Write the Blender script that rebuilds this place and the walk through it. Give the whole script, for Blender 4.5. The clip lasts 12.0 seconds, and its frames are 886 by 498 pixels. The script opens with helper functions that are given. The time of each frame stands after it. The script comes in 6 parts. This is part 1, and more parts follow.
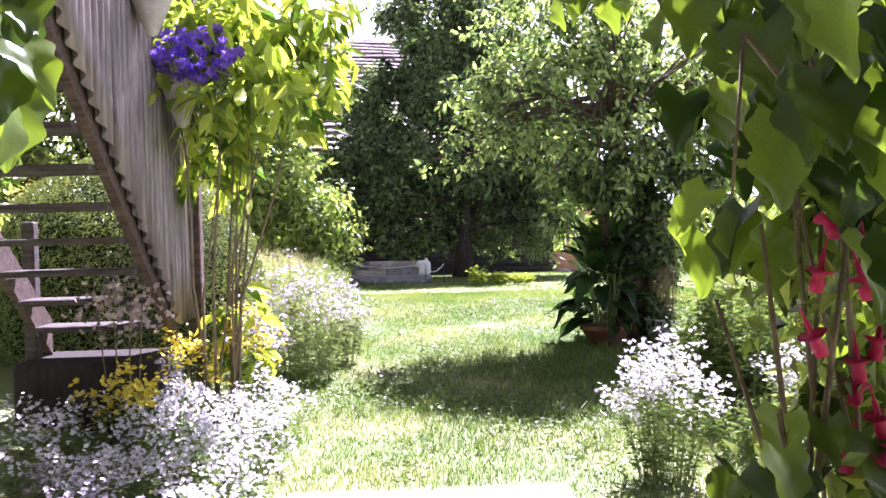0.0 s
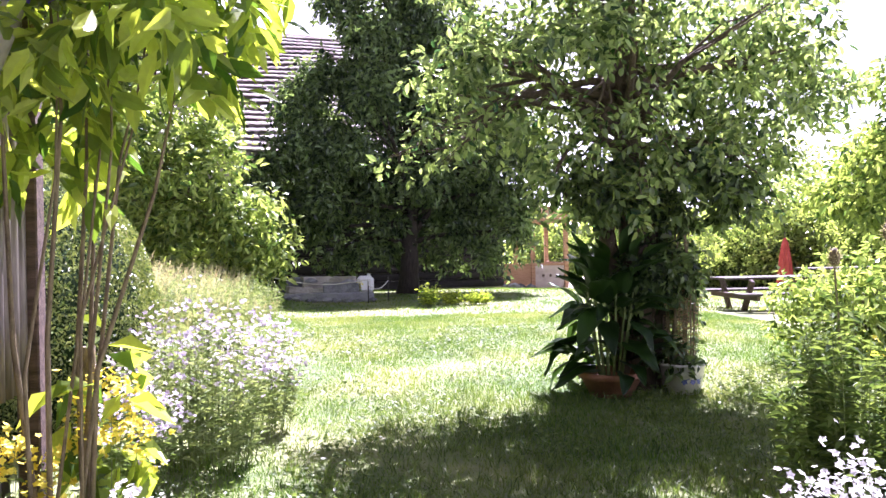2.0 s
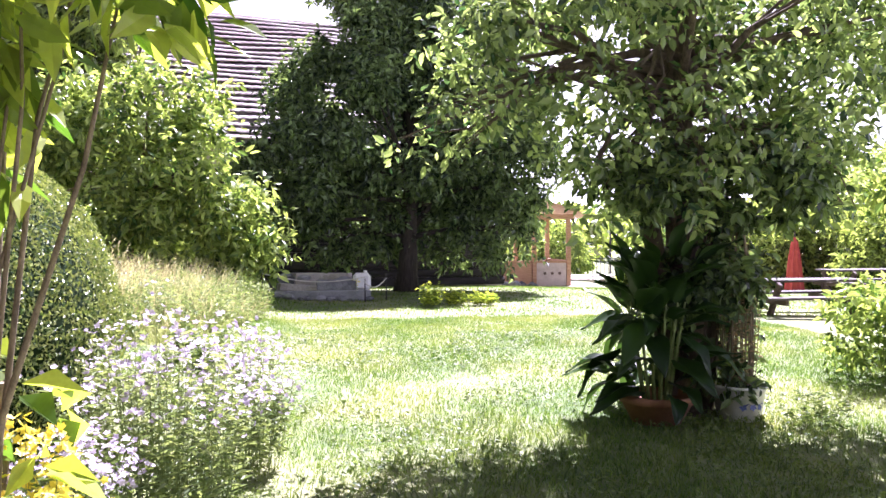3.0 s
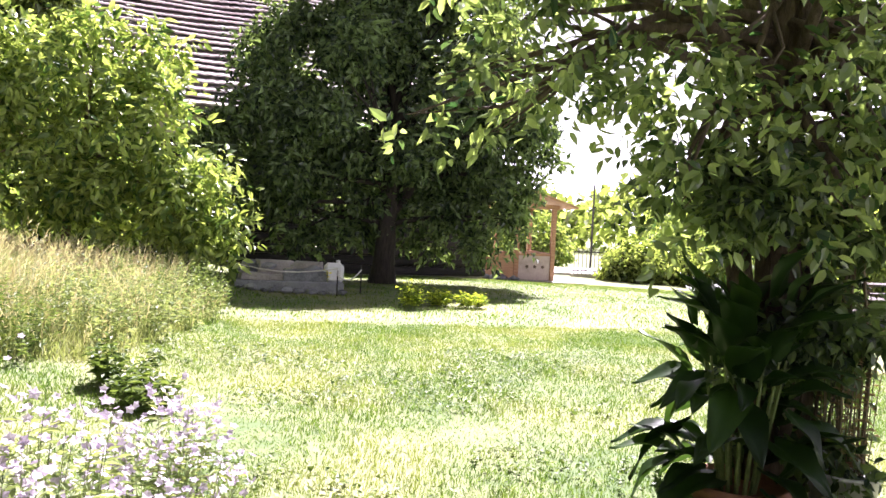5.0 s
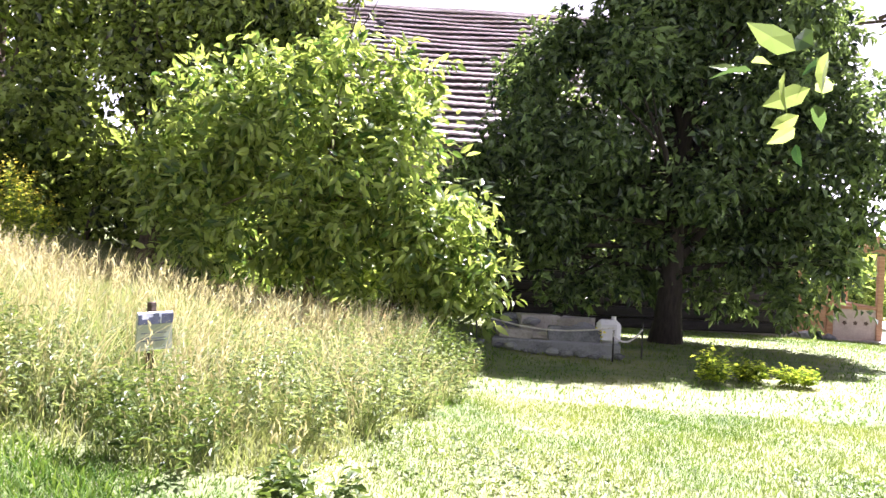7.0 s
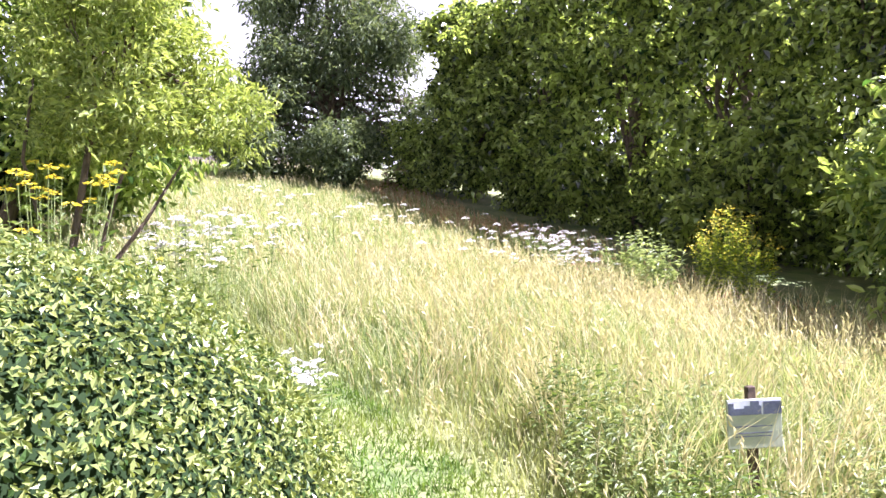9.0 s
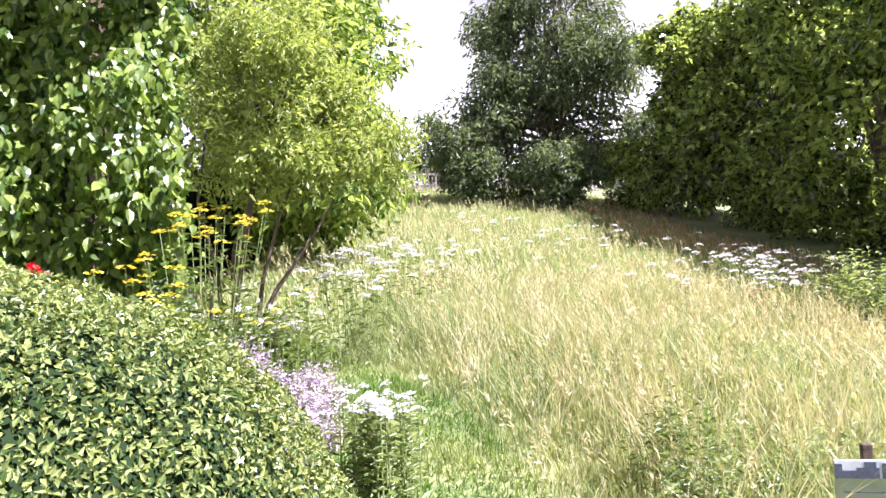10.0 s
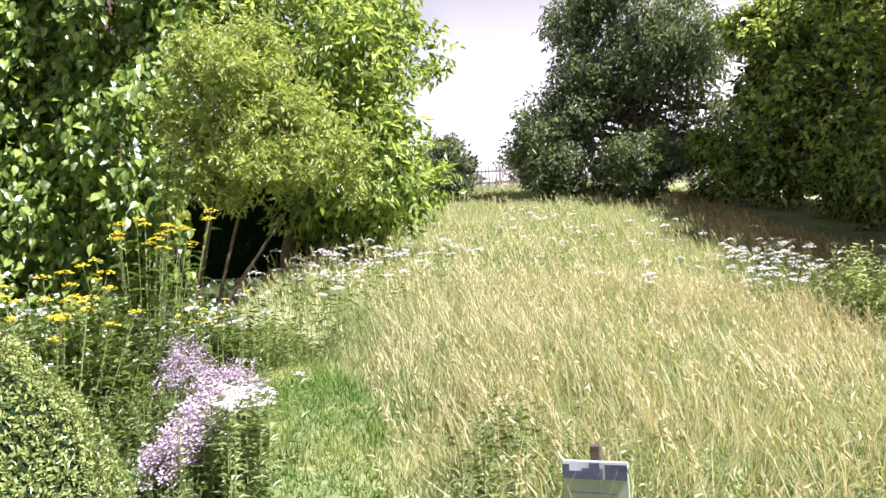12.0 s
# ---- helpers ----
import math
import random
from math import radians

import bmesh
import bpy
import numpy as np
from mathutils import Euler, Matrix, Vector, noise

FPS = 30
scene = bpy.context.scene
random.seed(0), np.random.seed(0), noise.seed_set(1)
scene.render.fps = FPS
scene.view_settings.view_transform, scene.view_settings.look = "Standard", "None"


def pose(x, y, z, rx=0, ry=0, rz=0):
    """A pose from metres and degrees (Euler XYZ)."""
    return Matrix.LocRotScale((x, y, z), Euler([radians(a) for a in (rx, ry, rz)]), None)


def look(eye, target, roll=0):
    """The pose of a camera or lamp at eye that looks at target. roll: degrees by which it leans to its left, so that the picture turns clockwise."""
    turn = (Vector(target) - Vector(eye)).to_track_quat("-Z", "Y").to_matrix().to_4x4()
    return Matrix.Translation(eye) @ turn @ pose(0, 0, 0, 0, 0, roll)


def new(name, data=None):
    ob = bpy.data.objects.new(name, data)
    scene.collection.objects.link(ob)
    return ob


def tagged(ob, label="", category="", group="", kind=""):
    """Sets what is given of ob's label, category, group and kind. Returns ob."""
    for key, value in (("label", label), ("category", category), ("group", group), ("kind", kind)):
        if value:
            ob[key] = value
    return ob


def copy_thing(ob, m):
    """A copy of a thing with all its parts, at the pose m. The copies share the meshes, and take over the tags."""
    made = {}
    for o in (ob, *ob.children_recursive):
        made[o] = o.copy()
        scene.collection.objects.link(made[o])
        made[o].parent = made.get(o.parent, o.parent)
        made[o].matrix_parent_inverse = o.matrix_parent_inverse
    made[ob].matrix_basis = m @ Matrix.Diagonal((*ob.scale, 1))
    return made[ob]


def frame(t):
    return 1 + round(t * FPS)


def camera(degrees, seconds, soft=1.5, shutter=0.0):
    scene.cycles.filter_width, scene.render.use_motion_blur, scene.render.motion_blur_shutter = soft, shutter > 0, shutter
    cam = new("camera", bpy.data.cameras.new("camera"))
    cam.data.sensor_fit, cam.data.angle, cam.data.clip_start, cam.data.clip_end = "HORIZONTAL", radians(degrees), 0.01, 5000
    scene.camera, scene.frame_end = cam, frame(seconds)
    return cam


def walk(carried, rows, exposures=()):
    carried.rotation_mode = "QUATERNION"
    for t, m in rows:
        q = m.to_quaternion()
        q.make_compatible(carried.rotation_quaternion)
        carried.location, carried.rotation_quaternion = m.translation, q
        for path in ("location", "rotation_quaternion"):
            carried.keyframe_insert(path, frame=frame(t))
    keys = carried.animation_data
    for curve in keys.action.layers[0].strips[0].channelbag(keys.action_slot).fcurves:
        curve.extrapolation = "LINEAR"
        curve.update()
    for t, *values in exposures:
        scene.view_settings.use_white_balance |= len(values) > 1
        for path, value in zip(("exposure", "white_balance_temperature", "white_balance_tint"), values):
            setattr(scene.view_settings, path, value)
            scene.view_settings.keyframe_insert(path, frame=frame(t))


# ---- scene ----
cam = camera(59.2, 12.0)
PATH = [
    (0.0, (0.114, -0.005, 1.345), (0.234, 2.292, 1.305), -1.43),
    (0.5, (0.061, 0.576, 1.368), (0.267, 2.867, 1.353), -0.82),
    (1.0, (0.041, 1.076, 1.379), (0.300, 3.361, 1.375), -0.87),
    (1.5, (0.031, 1.493, 1.428), (0.317, 3.775, 1.411), -0.70),
    (2.0, (0.006, 1.929, 1.442), (0.318, 4.208, 1.423), -0.83),
    (2.5, (0.006, 2.405, 1.443), (0.321, 4.683, 1.422), -0.93),
    (3.0, (-0.043, 2.914, 1.466), (0.291, 5.190, 1.431), -0.15),
    (5.0, (-0.059, 4.469, 1.652), (0.365, 6.728, 1.560), 2.76),
    (5.5, (-0.037, 5.001, 1.673), (0.345, 7.269, 1.601), 2.10),
    (6.0, (-0.044, 5.668, 1.665), (0.169, 7.959, 1.645), 2.37),
    (6.5, (-0.057, 6.207, 1.685), (-0.076, 8.508, 1.696), 2.72),
    (7.0, (-0.070, 6.648, 1.705), (-0.426, 8.921, 1.702), 2.50),
    (7.5, (-0.060, 7.052, 1.738), (-0.907, 9.190, 1.740), 2.04),
    (7.7, (-0.064, 7.213, 1.748), (-1.124, 9.253, 1.762), 1.84),
    (9.3, (0.286, 8.360, 1.897), (-1.888, 9.106, 1.985), -2.69),
    (9.5, (0.313, 8.530, 1.894), (-1.900, 9.144, 1.994), -2.75),
    (10.0, (0.377, 8.947, 1.922), (-1.899, 9.243, 2.080), -2.34),
    (10.5, (0.446, 9.328, 1.941), (-1.848, 9.288, 2.115), -1.87),
    (11.0, (0.608, 9.696, 1.930), (-1.676, 9.461, 2.042), -1.74),
    (11.5, (0.653, 10.055, 1.923), (-1.632, 9.818, 2.043), -2.04),
    (12.0, (0.685, 10.468, 1.897), (-1.608, 10.397, 2.055), -2.45),
]
walk(cam, [(t, look(eye, target, roll)) for t, eye, target, roll in PATH],
     exposures=((0.0, 2.45, 5500, 46), (3.0, 2.4, 5550, 46), (5.0, 2.2, 5950, 38), (6.5, 2.25, 5900, 38), (7.7, 2.45, 5650, 39), (9.5, 2.2, 5750, 35), (12.0, 1.72, 6000, 28)))

# ---- light ----
SUN = Vector((0.27, 0.5, 0.82)).normalized()
world = bpy.data.worlds.new("sky")
scene.world = world
world.use_nodes = True
wn, wl = world.node_tree.nodes, world.node_tree.links
sky = wn.new("ShaderNodeTexSky")
sky.sky_type, sky.sun_disc = "NISHITA", False
sky.sun_elevation, sky.sun_rotation = math.asin(SUN.z), math.atan2(SUN.x, SUN.y)
sky.air_density, sky.dust_density = 1.0, 2.0
sky_bg = wn["Background"]
sky_bg.inputs["Strength"].default_value = 0.05
wl.new(sky.outputs[0], sky_bg.inputs["Color"])
# thin bright cloud over most of the sky
cloud_bg = wn.new("ShaderNodeBackground")
cloud_bg.inputs["Color"].default_value = (1.0, 0.99, 0.97, 1)
coord = wn.new("ShaderNodeTexCoord")
cloud = wn.new("ShaderNodeTexNoise")
cloud.inputs["Scale"].default_value, cloud.inputs["Detail"].default_value = 1.7, 5.0
ramp = wn.new("ShaderNodeMapRange")
ramp.inputs["From Min"].default_value, ramp.inputs["From Max"].default_value = 0.30, 0.46
mixed = wn.new("ShaderNodeMixShader")
# the cloud veil is whiter low down, where one looks through more haze
height = wn.new("ShaderNodeSeparateXYZ")
wl.new(coord.outputs["Generated"], height.inputs[0])
veil = wn.new("ShaderNodeValToRGB")
veil.color_ramp.elements[0].position, veil.color_ramp.elements[1].position = 0.12, 0.5
veil.color_ramp.elements[0].color, veil.color_ramp.elements[1].color = (0.62, 0.62, 0.62, 1), (0.05, 0.05, 0.05, 1)
wl.new(height.outputs["Z"], veil.inputs[0])
wl.new(veil.outputs[0], cloud_bg.inputs["Strength"])
wl.new(coord.outputs["Generated"], cloud.inputs["Vector"])
wl.new(cloud.outputs["Fac"], ramp.inputs["Value"])
wl.new(ramp.outputs[0], mixed.inputs[0])
wl.new(sky_bg.outputs[0], mixed.inputs[1])
wl.new(cloud_bg.outputs[0], mixed.inputs[2])
wl.new(mixed.outputs[0], wn["World Output"].inputs["Surface"])
lamp = bpy.data.lights.new("sun", "SUN")
lamp.energy, lamp.angle, lamp.color = 5.0, radians(0.6), (1.0, 0.95, 0.88)
sun = new("sun", lamp)
sun.matrix_world = look((0, 0, 30), Vector((0, 0, 30)) - SUN)


# ---- materials ----
def nodes_of(name):
    m = bpy.data.materials.new(name)
    m.use_nodes = True
    return m, m.node_tree.nodes, m.node_tree.links, m.node_tree.nodes["Principled BSDF"]


def shift(c, k):
    return tuple(min(1.0, max(0.0, v * k)) for v in c[:3]) + (1,)


def leaf_mat(name, dark, light, through_light=0.35, rough=0.42, glow=None, tone=1.0, spec=0.5, patch=None):
    """Leaves: every leaf its own shade, with light shining through."""
    m, n, l, b = nodes_of(name)
    geo = n.new("ShaderNodeNewGeometry")
    r = n.new("ShaderNodeValToRGB")
    r.color_ramp.elements[0].color = shift(dark, tone)
    r.color_ramp.elements[1].color = shift(light, tone)
    info = n.new("ShaderNodeObjectInfo")
    add = n.new("ShaderNodeMath")
    add.operation = "ADD"
    fr = n.new("ShaderNodeMath")
    fr.operation = "FRACT"
    l.new(geo.outputs["Random Per Island"], add.inputs[0])
    l.new(info.outputs["Random"], add.inputs[1])
    l.new(add.outputs[0], fr.inputs[0])
    l.new(fr.outputs[0], r.inputs[0])
    veins = n.new("ShaderNodeTexNoise")
    veins.inputs["Scale"].default_value, veins.inputs["Detail"].default_value = 40.0, 3.0
    mul = n.new("ShaderNodeMixRGB")
    mul.blend_type, mul.inputs[0].default_value = "OVERLAY", 0.25
    shade = r
    if patch is not None:
        spots, much = n.new("ShaderNodeTexNoise"), n.new("ShaderNodeMapRange")
        spots.inputs["Scale"].default_value, spots.inputs["Detail"].default_value = 0.9, 5.0
        where = n.new("ShaderNodeTexCoord")
        l.new(where.outputs["Object"], spots.inputs["Vector"])
        much.inputs["From Min"].default_value, much.inputs["From Max"].default_value = 0.46, 0.82
        l.new(spots.outputs["Fac"], much.inputs["Value"])
        shade = n.new("ShaderNodeMixRGB")
        shade.inputs[2].default_value = tuple(patch) + (1,)
        l.new(much.outputs[0], shade.inputs[0])
        l.new(r.outputs[0], shade.inputs[1])
    l.new(shade.outputs[0], mul.inputs[1])
    l.new(veins.outputs["Fac"], mul.inputs[2])
    l.new(mul.outputs[0], b.inputs["Base Color"])
    b.inputs["Roughness"].default_value = rough
    b.inputs["Specular IOR Level"].default_value = spec
    tr = n.new("ShaderNodeBsdfTranslucent")
    tint = n.new("ShaderNodeMixRGB")
    tint.blend_type, tint.inputs[0].default_value = "MULTIPLY", 1.0
    tint.inputs[2].default_value = glow or (1.6, 1.6, 0.75, 1)
    l.new(mul.outputs[0], tint.inputs[1])
    l.new(tint.outputs[0], tr.inputs["Color"])
    mix = n.new("ShaderNodeMixShader")
    mix.inputs[0].default_value = through_light
    l.new(b.outputs[0], mix.inputs[1])
    l.new(tr.outputs[0], mix.inputs[2])
    l.new(mix.outputs[0], n["Material Output"].inputs["Surface"])
    return m


def solid_mat(name, a, b2, scale=8.0, rough=0.7, metal=0.0, bump=0.3, stretch=(1, 1, 1), detail=6.0, spread=(0.35, 0.65), island=0.0):
    """A surface mottled between two colours at two scales, with fine relief."""
    m, n, l, b = nodes_of(name)
    tc = n.new("ShaderNodeTexCoord")
    mp = n.new("ShaderNodeMapping")
    mp.inputs["Scale"].default_value = stretch
    l.new(tc.outputs["Object"], mp.inputs["Vector"])
    t1, t2 = n.new("ShaderNodeTexNoise"), n.new("ShaderNodeTexNoise")
    t1.inputs["Scale"].default_value, t1.inputs["Detail"].default_value = scale, detail
    t2.inputs["Scale"].default_value, t2.inputs["Detail"].default_value = scale * 7, 3.0
    l.new(mp.outputs[0], t1.inputs["Vector"])
    l.new(mp.outputs[0], t2.inputs["Vector"])
    av = n.new("ShaderNodeMath")
    av.operation = "MULTIPLY_ADD"
    av.inputs[1].default_value = 0.35
    l.new(t2.outputs["Fac"], av.inputs[0])
    sc = n.new("ShaderNodeMath")
    sc.operation = "MULTIPLY"
    sc.inputs[1].default_value = 0.65
    l.new(t1.outputs["Fac"], sc.inputs[0])
    l.new(sc.outputs[0], av.inputs[2])
    last = av
    if island:
        info, geo = n.new("ShaderNodeObjectInfo"), n.new("ShaderNodeNewGeometry")
        s = n.new("ShaderNodeMath")
        s.operation = "ADD"
        l.new(info.outputs["Random"], s.inputs[0])
        l.new(geo.outputs["Random Per Island"], s.inputs[1])
        f = n.new("ShaderNodeMath")
        f.operation = "FRACT"
        l.new(s.outputs[0], f.inputs[0])
        k = n.new("ShaderNodeMath")
        k.operation = "MULTIPLY_ADD"
        k.inputs[1].default_value = island
        l.new(f.outputs[0], k.inputs[0])
        o = n.new("ShaderNodeMath")
        o.operation = "SUBTRACT"
        o.inputs[1].default_value = island / 2
        l.new(av.outputs[0], o.inputs[0])
        l.new(o.outputs[0], k.inputs[2])
        last = k
    r = n.new("ShaderNodeValToRGB")
    r.color_ramp.elements[0].position, r.color_ramp.elements[1].position = spread
    r.color_ramp.elements[0].color, r.color_ramp.elements[1].color = tuple(a) + (1,), tuple(b2) + (1,)
    l.new(last.outputs[0], r.inputs[0])
    l.new(r.outputs[0], b.inputs["Base Color"])
    b.inputs["Roughness"].default_value, b.inputs["Metallic"].default_value = rough, metal
    if bump:
        bp = n.new("ShaderNodeBump")
        bp.inputs["Strength"].default_value, bp.inputs["Distance"].default_value = bump, 0.01
        l.new(t2.outputs["Fac"], bp.inputs["Height"])
        l.new(bp.outputs[0], b.inputs["Normal"])
    return m


BARK = solid_mat("bark", (0.05, 0.035, 0.025), (0.17, 0.13, 0.09), 6, 0.9, bump=0.8, stretch=(4, 4, 1))
STEM = solid_mat("green_stem", (0.10, 0.15, 0.04), (0.24, 0.30, 0.10), 14, 0.6, bump=0.1)
WOODY = solid_mat("woody_stem", (0.09, 0.065, 0.035), (0.25, 0.20, 0.11), 14, 0.7, bump=0.3, stretch=(3, 3, 1))
OLD_WOOD = solid_mat("weathered_wood", (0.035, 0.022, 0.016), (0.14, 0.095, 0.07), 5, 0.8, bump=0.5, stretch=(1, 8, 8))
TREAD_WOOD = solid_mat("tread_wood", (0.028, 0.022, 0.019), (0.12, 0.10, 0.085), 5, 0.75, bump=0.5, stretch=(1, 9, 9))
TIN = solid_mat("corrugated_tin", (0.075, 0.06, 0.052), (0.29, 0.255, 0.235), 3, 0.45, metal=0.3, bump=0.2, stretch=(2, 6, 0.35))
STONE = solid_mat("grey_stone", (0.09, 0.095, 0.105), (0.30, 0.31, 0.32), 5, 0.85, bump=0.6, island=0.3)
CONCRETE = solid_mat("old_concrete", (0.30, 0.28, 0.25), (0.52, 0.49, 0.44), 4, 0.9, bump=0.5, island=0.2)
TERRACOTTA = solid_mat("terracotta", (0.22, 0.10, 0.06), (0.36, 0.17, 0.10), 7, 0.8, bump=0.2)
ENAMEL = solid_mat("white_enamel", (0.62, 0.62, 0.60), (0.82, 0.82, 0.80), 3, 0.3, bump=0.03)
BLUE_PAINT = solid_mat("blue_pattern", (0.05, 0.07, 0.22), (0.10, 0.13, 0.34), 9, 0.35, bump=0.03)
SOIL = solid_mat("soil", (0.03, 0.022, 0.015), (0.09, 0.065, 0.04), 9, 0.95, bump=0.8)
WHITE_PLASTIC = solid_mat("white_plastic", (0.70, 0.71, 0.72), (0.84, 0.84, 0.84), 3, 0.4, bump=0.03)
# red clay paled, so the sun's sheen sits in the colour
TILE = solid_mat("roof_tile", (0.43, 0.36, 0.34), (0.74, 0.70, 0.69), 0.9, 0.3, bump=0.15, island=0.12)
# dark logs, darker still with the big tree's shade put into them
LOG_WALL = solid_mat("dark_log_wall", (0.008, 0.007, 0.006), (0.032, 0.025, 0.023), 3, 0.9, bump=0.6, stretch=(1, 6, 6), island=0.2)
PLASTER = solid_mat("pale_plaster", (0.50, 0.44, 0.40), (0.66, 0.60, 0.56), 2, 0.9, bump=0.2)
NEW_WOOD = solid_mat("larch_wood", (0.30, 0.15, 0.075), (0.46, 0.27, 0.15), 4, 0.6, bump=0.25, stretch=(1, 1, 8), island=0.2)
PALE_BOARD = solid_mat("pale_board", (0.40, 0.33, 0.29), (0.56, 0.48, 0.43), 4, 0.7, bump=0.2)
FENCE_WOOD = solid_mat("grey_fence_wood", (0.17, 0.15, 0.13), (0.36, 0.33, 0.29), 5, 0.85, bump=0.4, stretch=(6, 6, 1), island=0.3)
RED_CLOTH = solid_mat("red_cloth", (0.42, 0.05, 0.055), (0.60, 0.11, 0.10), 5, 0.85, bump=0.2)
IRON = solid_mat("dark_iron", (0.03, 0.03, 0.03), (0.08, 0.075, 0.07), 9, 0.5, metal=0.6, bump=0.2)
ROPE = solid_mat("pale_rope", (0.55, 0.53, 0.48), (0.75, 0.73, 0.68), 30, 0.9, bump=0.2)
SIGN_BOARD = solid_mat("sign_print_field", (0.30, 0.36, 0.27), (0.42, 0.47, 0.38), 5, 0.25, bump=0.0)
SIGN_SKY = solid_mat("sign_print_sky", (0.50, 0.56, 0.68), (0.72, 0.76, 0.84), 9, 0.25, bump=0.0)
SIGN_DARK = solid_mat("sign_print_dark", (0.06, 0.07, 0.12), (0.13, 0.15, 0.23), 15, 0.25, bump=0.0)
FAR_WALL = solid_mat("far_render", (0.62, 0.60, 0.60), (0.74, 0.72, 0.72), 2, 0.9, bump=0.1)
FAR_GLASS = solid_mat("far_window_glass", (0.06, 0.07, 0.08), (0.10, 0.11, 0.13), 2, 0.1, bump=0.0)
HUMUS = solid_mat("leaf_litter", (0.03, 0.03, 0.018), (0.09, 0.085, 0.045), 6, 0.95, bump=0.8)

PAVING = solid_mat("worn_paving", (0.17, 0.155, 0.13), (0.34, 0.31, 0.26), 5, 0.95, bump=0.7, island=0.2)
# bark darkened to put the crown's shade into the trunk's colour
SHADED_BARK = solid_mat("shaded_bark", (0.015, 0.012, 0.01), (0.05, 0.04, 0.032), 6, 0.95, bump=0.8, stretch=(4, 4, 1))
LAWN_BLADE = leaf_mat("lawn_blade", (0.045, 0.115, 0.022), (0.18, 0.27, 0.07), 0.38, 0.8, spec=0.15, patch=(0.31, 0.33, 0.13))
MEADOW_BLADE = leaf_mat("meadow_blade", (0.10, 0.175, 0.04), (0.42, 0.45, 0.24), 0.35, 0.7, (1.6, 1.6, 0.9, 1), patch=(0.40, 0.41, 0.21))
DRY_STALK = leaf_mat("dry_stalk", (0.38, 0.34, 0.17), (0.68, 0.64, 0.43), 0.3, 0.6, (1.3, 1.3, 0.9, 1))
RED_STALK = leaf_mat("reddish_stalk", (0.30, 0.18, 0.09), (0.52, 0.38, 0.22), 0.25, 0.6, (1.3, 1.2, 0.9, 1))
APPLE_LEAF = leaf_mat("orchard_leaf", (0.02, 0.06, 0.025), (0.38, 0.48, 0.22), 0.48, 0.24, spec=0.8)
WALNUT_LEAF = leaf_mat("walnut_leaf", (0.035, 0.09, 0.02), (0.42, 0.51, 0.17), 0.48, 0.32, spec=0.5)
DARK_LEAF = leaf_mat("chestnut_leaf", (0.006, 0.022, 0.011), (0.21, 0.30, 0.13), 0.4, 0.3, spec=0.5)
MAPLE_LEAF = leaf_mat("maple_leaf", (0.006, 0.022, 0.008), (0.40, 0.50, 0.16), 0.5, 0.26, spec=0.7)
WILLOW_LEAF = leaf_mat("willow_leaf", (0.14, 0.20, 0.05), (0.42, 0.48, 0.17), 0.4, 0.45)
GREY_LEAF = leaf_mat("grey_poplar_leaf", (0.035, 0.06, 0.03), (0.19, 0.24, 0.13), 0.35, 0.45, spec=0.4)
IVY_LEAF = leaf_mat("creeper_leaf", (0.03, 0.08, 0.014), (0.28, 0.38, 0.08), 0.4, 0.34)
BOX_LEAF = leaf_mat("euonymus_leaf", (0.04, 0.09, 0.022), (0.34, 0.39, 0.13), 0.2, 0.3)
# near-black yew leaf, also the painted shade inside the clipped hedge
YEW_AND_HEDGE_SHADE = leaf_mat("yew_and_hedge_shade", (0.008, 0.018, 0.008), (0.022, 0.04, 0.015), 0.05, 0.9, spec=0.05)
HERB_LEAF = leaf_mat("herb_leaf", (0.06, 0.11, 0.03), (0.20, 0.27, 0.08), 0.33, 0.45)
PALE_HERB = leaf_mat("pale_herb_leaf", (0.14, 0.20, 0.09), (0.34, 0.40, 0.20), 0.33, 0.5)
LIME_LEAF = leaf_mat("lime_leaf", (0.04, 0.10, 0.018), (0.42, 0.50, 0.10), 0.56, 0.38, (1.9, 1.85, 0.55, 1))
VINE_LEAF = leaf_mat("vine_leaf", (0.012, 0.03, 0.01), (0.13, 0.20, 0.04), 0.42, 0.3, (2.6, 2.5, 0.5, 1))
ARUM_LEAF = leaf_mat("arum_leaf", (0.012, 0.034, 0.008), (0.032, 0.07, 0.014), 0.35, 0.4, spec=0.35)
WHITE_PETAL = leaf_mat("white_petal", (0.68, 0.66, 0.68), (0.85, 0.84, 0.84), 0.25, 0.6, (1, 1, 1, 1))
LILAC_PETAL = leaf_mat("lilac_petal", (0.48, 0.40, 0.52), (0.78, 0.71, 0.79), 0.25, 0.6, (1, 1, 1, 1))
THYME_PETAL = leaf_mat("thyme_petal", (0.42, 0.31, 0.44), (0.68, 0.58, 0.68), 0.2, 0.6, (1, 1, 1, 1))
PURPLE_PETAL = leaf_mat("purple_petal", (0.14, 0.07, 0.55), (0.32, 0.18, 0.80), 0.45, 0.5, (1, 1, 1, 1))
YELLOW_PETAL = leaf_mat("yellow_petal", (0.78, 0.64, 0.02), (0.88, 0.80, 0.10), 0.25, 0.6, (1, 1, 1, 1))
RED_PETAL = leaf_mat("red_petal", (0.50, 0.012, 0.015), (0.72, 0.04, 0.03), 0.3, 0.5, (1, 1, 1, 1))
FUCHSIA_PETAL = leaf_mat("fuchsia_petal", (0.55, 0.012, 0.09), (0.75, 0.05, 0.20), 0.35, 0.4, (1, 1, 1, 1))


# ---- shapes ----
rng = np.random.default_rng(7)


def unit(a):
    return a / np.maximum(np.linalg.norm(a, axis=-1, keepdims=True), 1e-9)


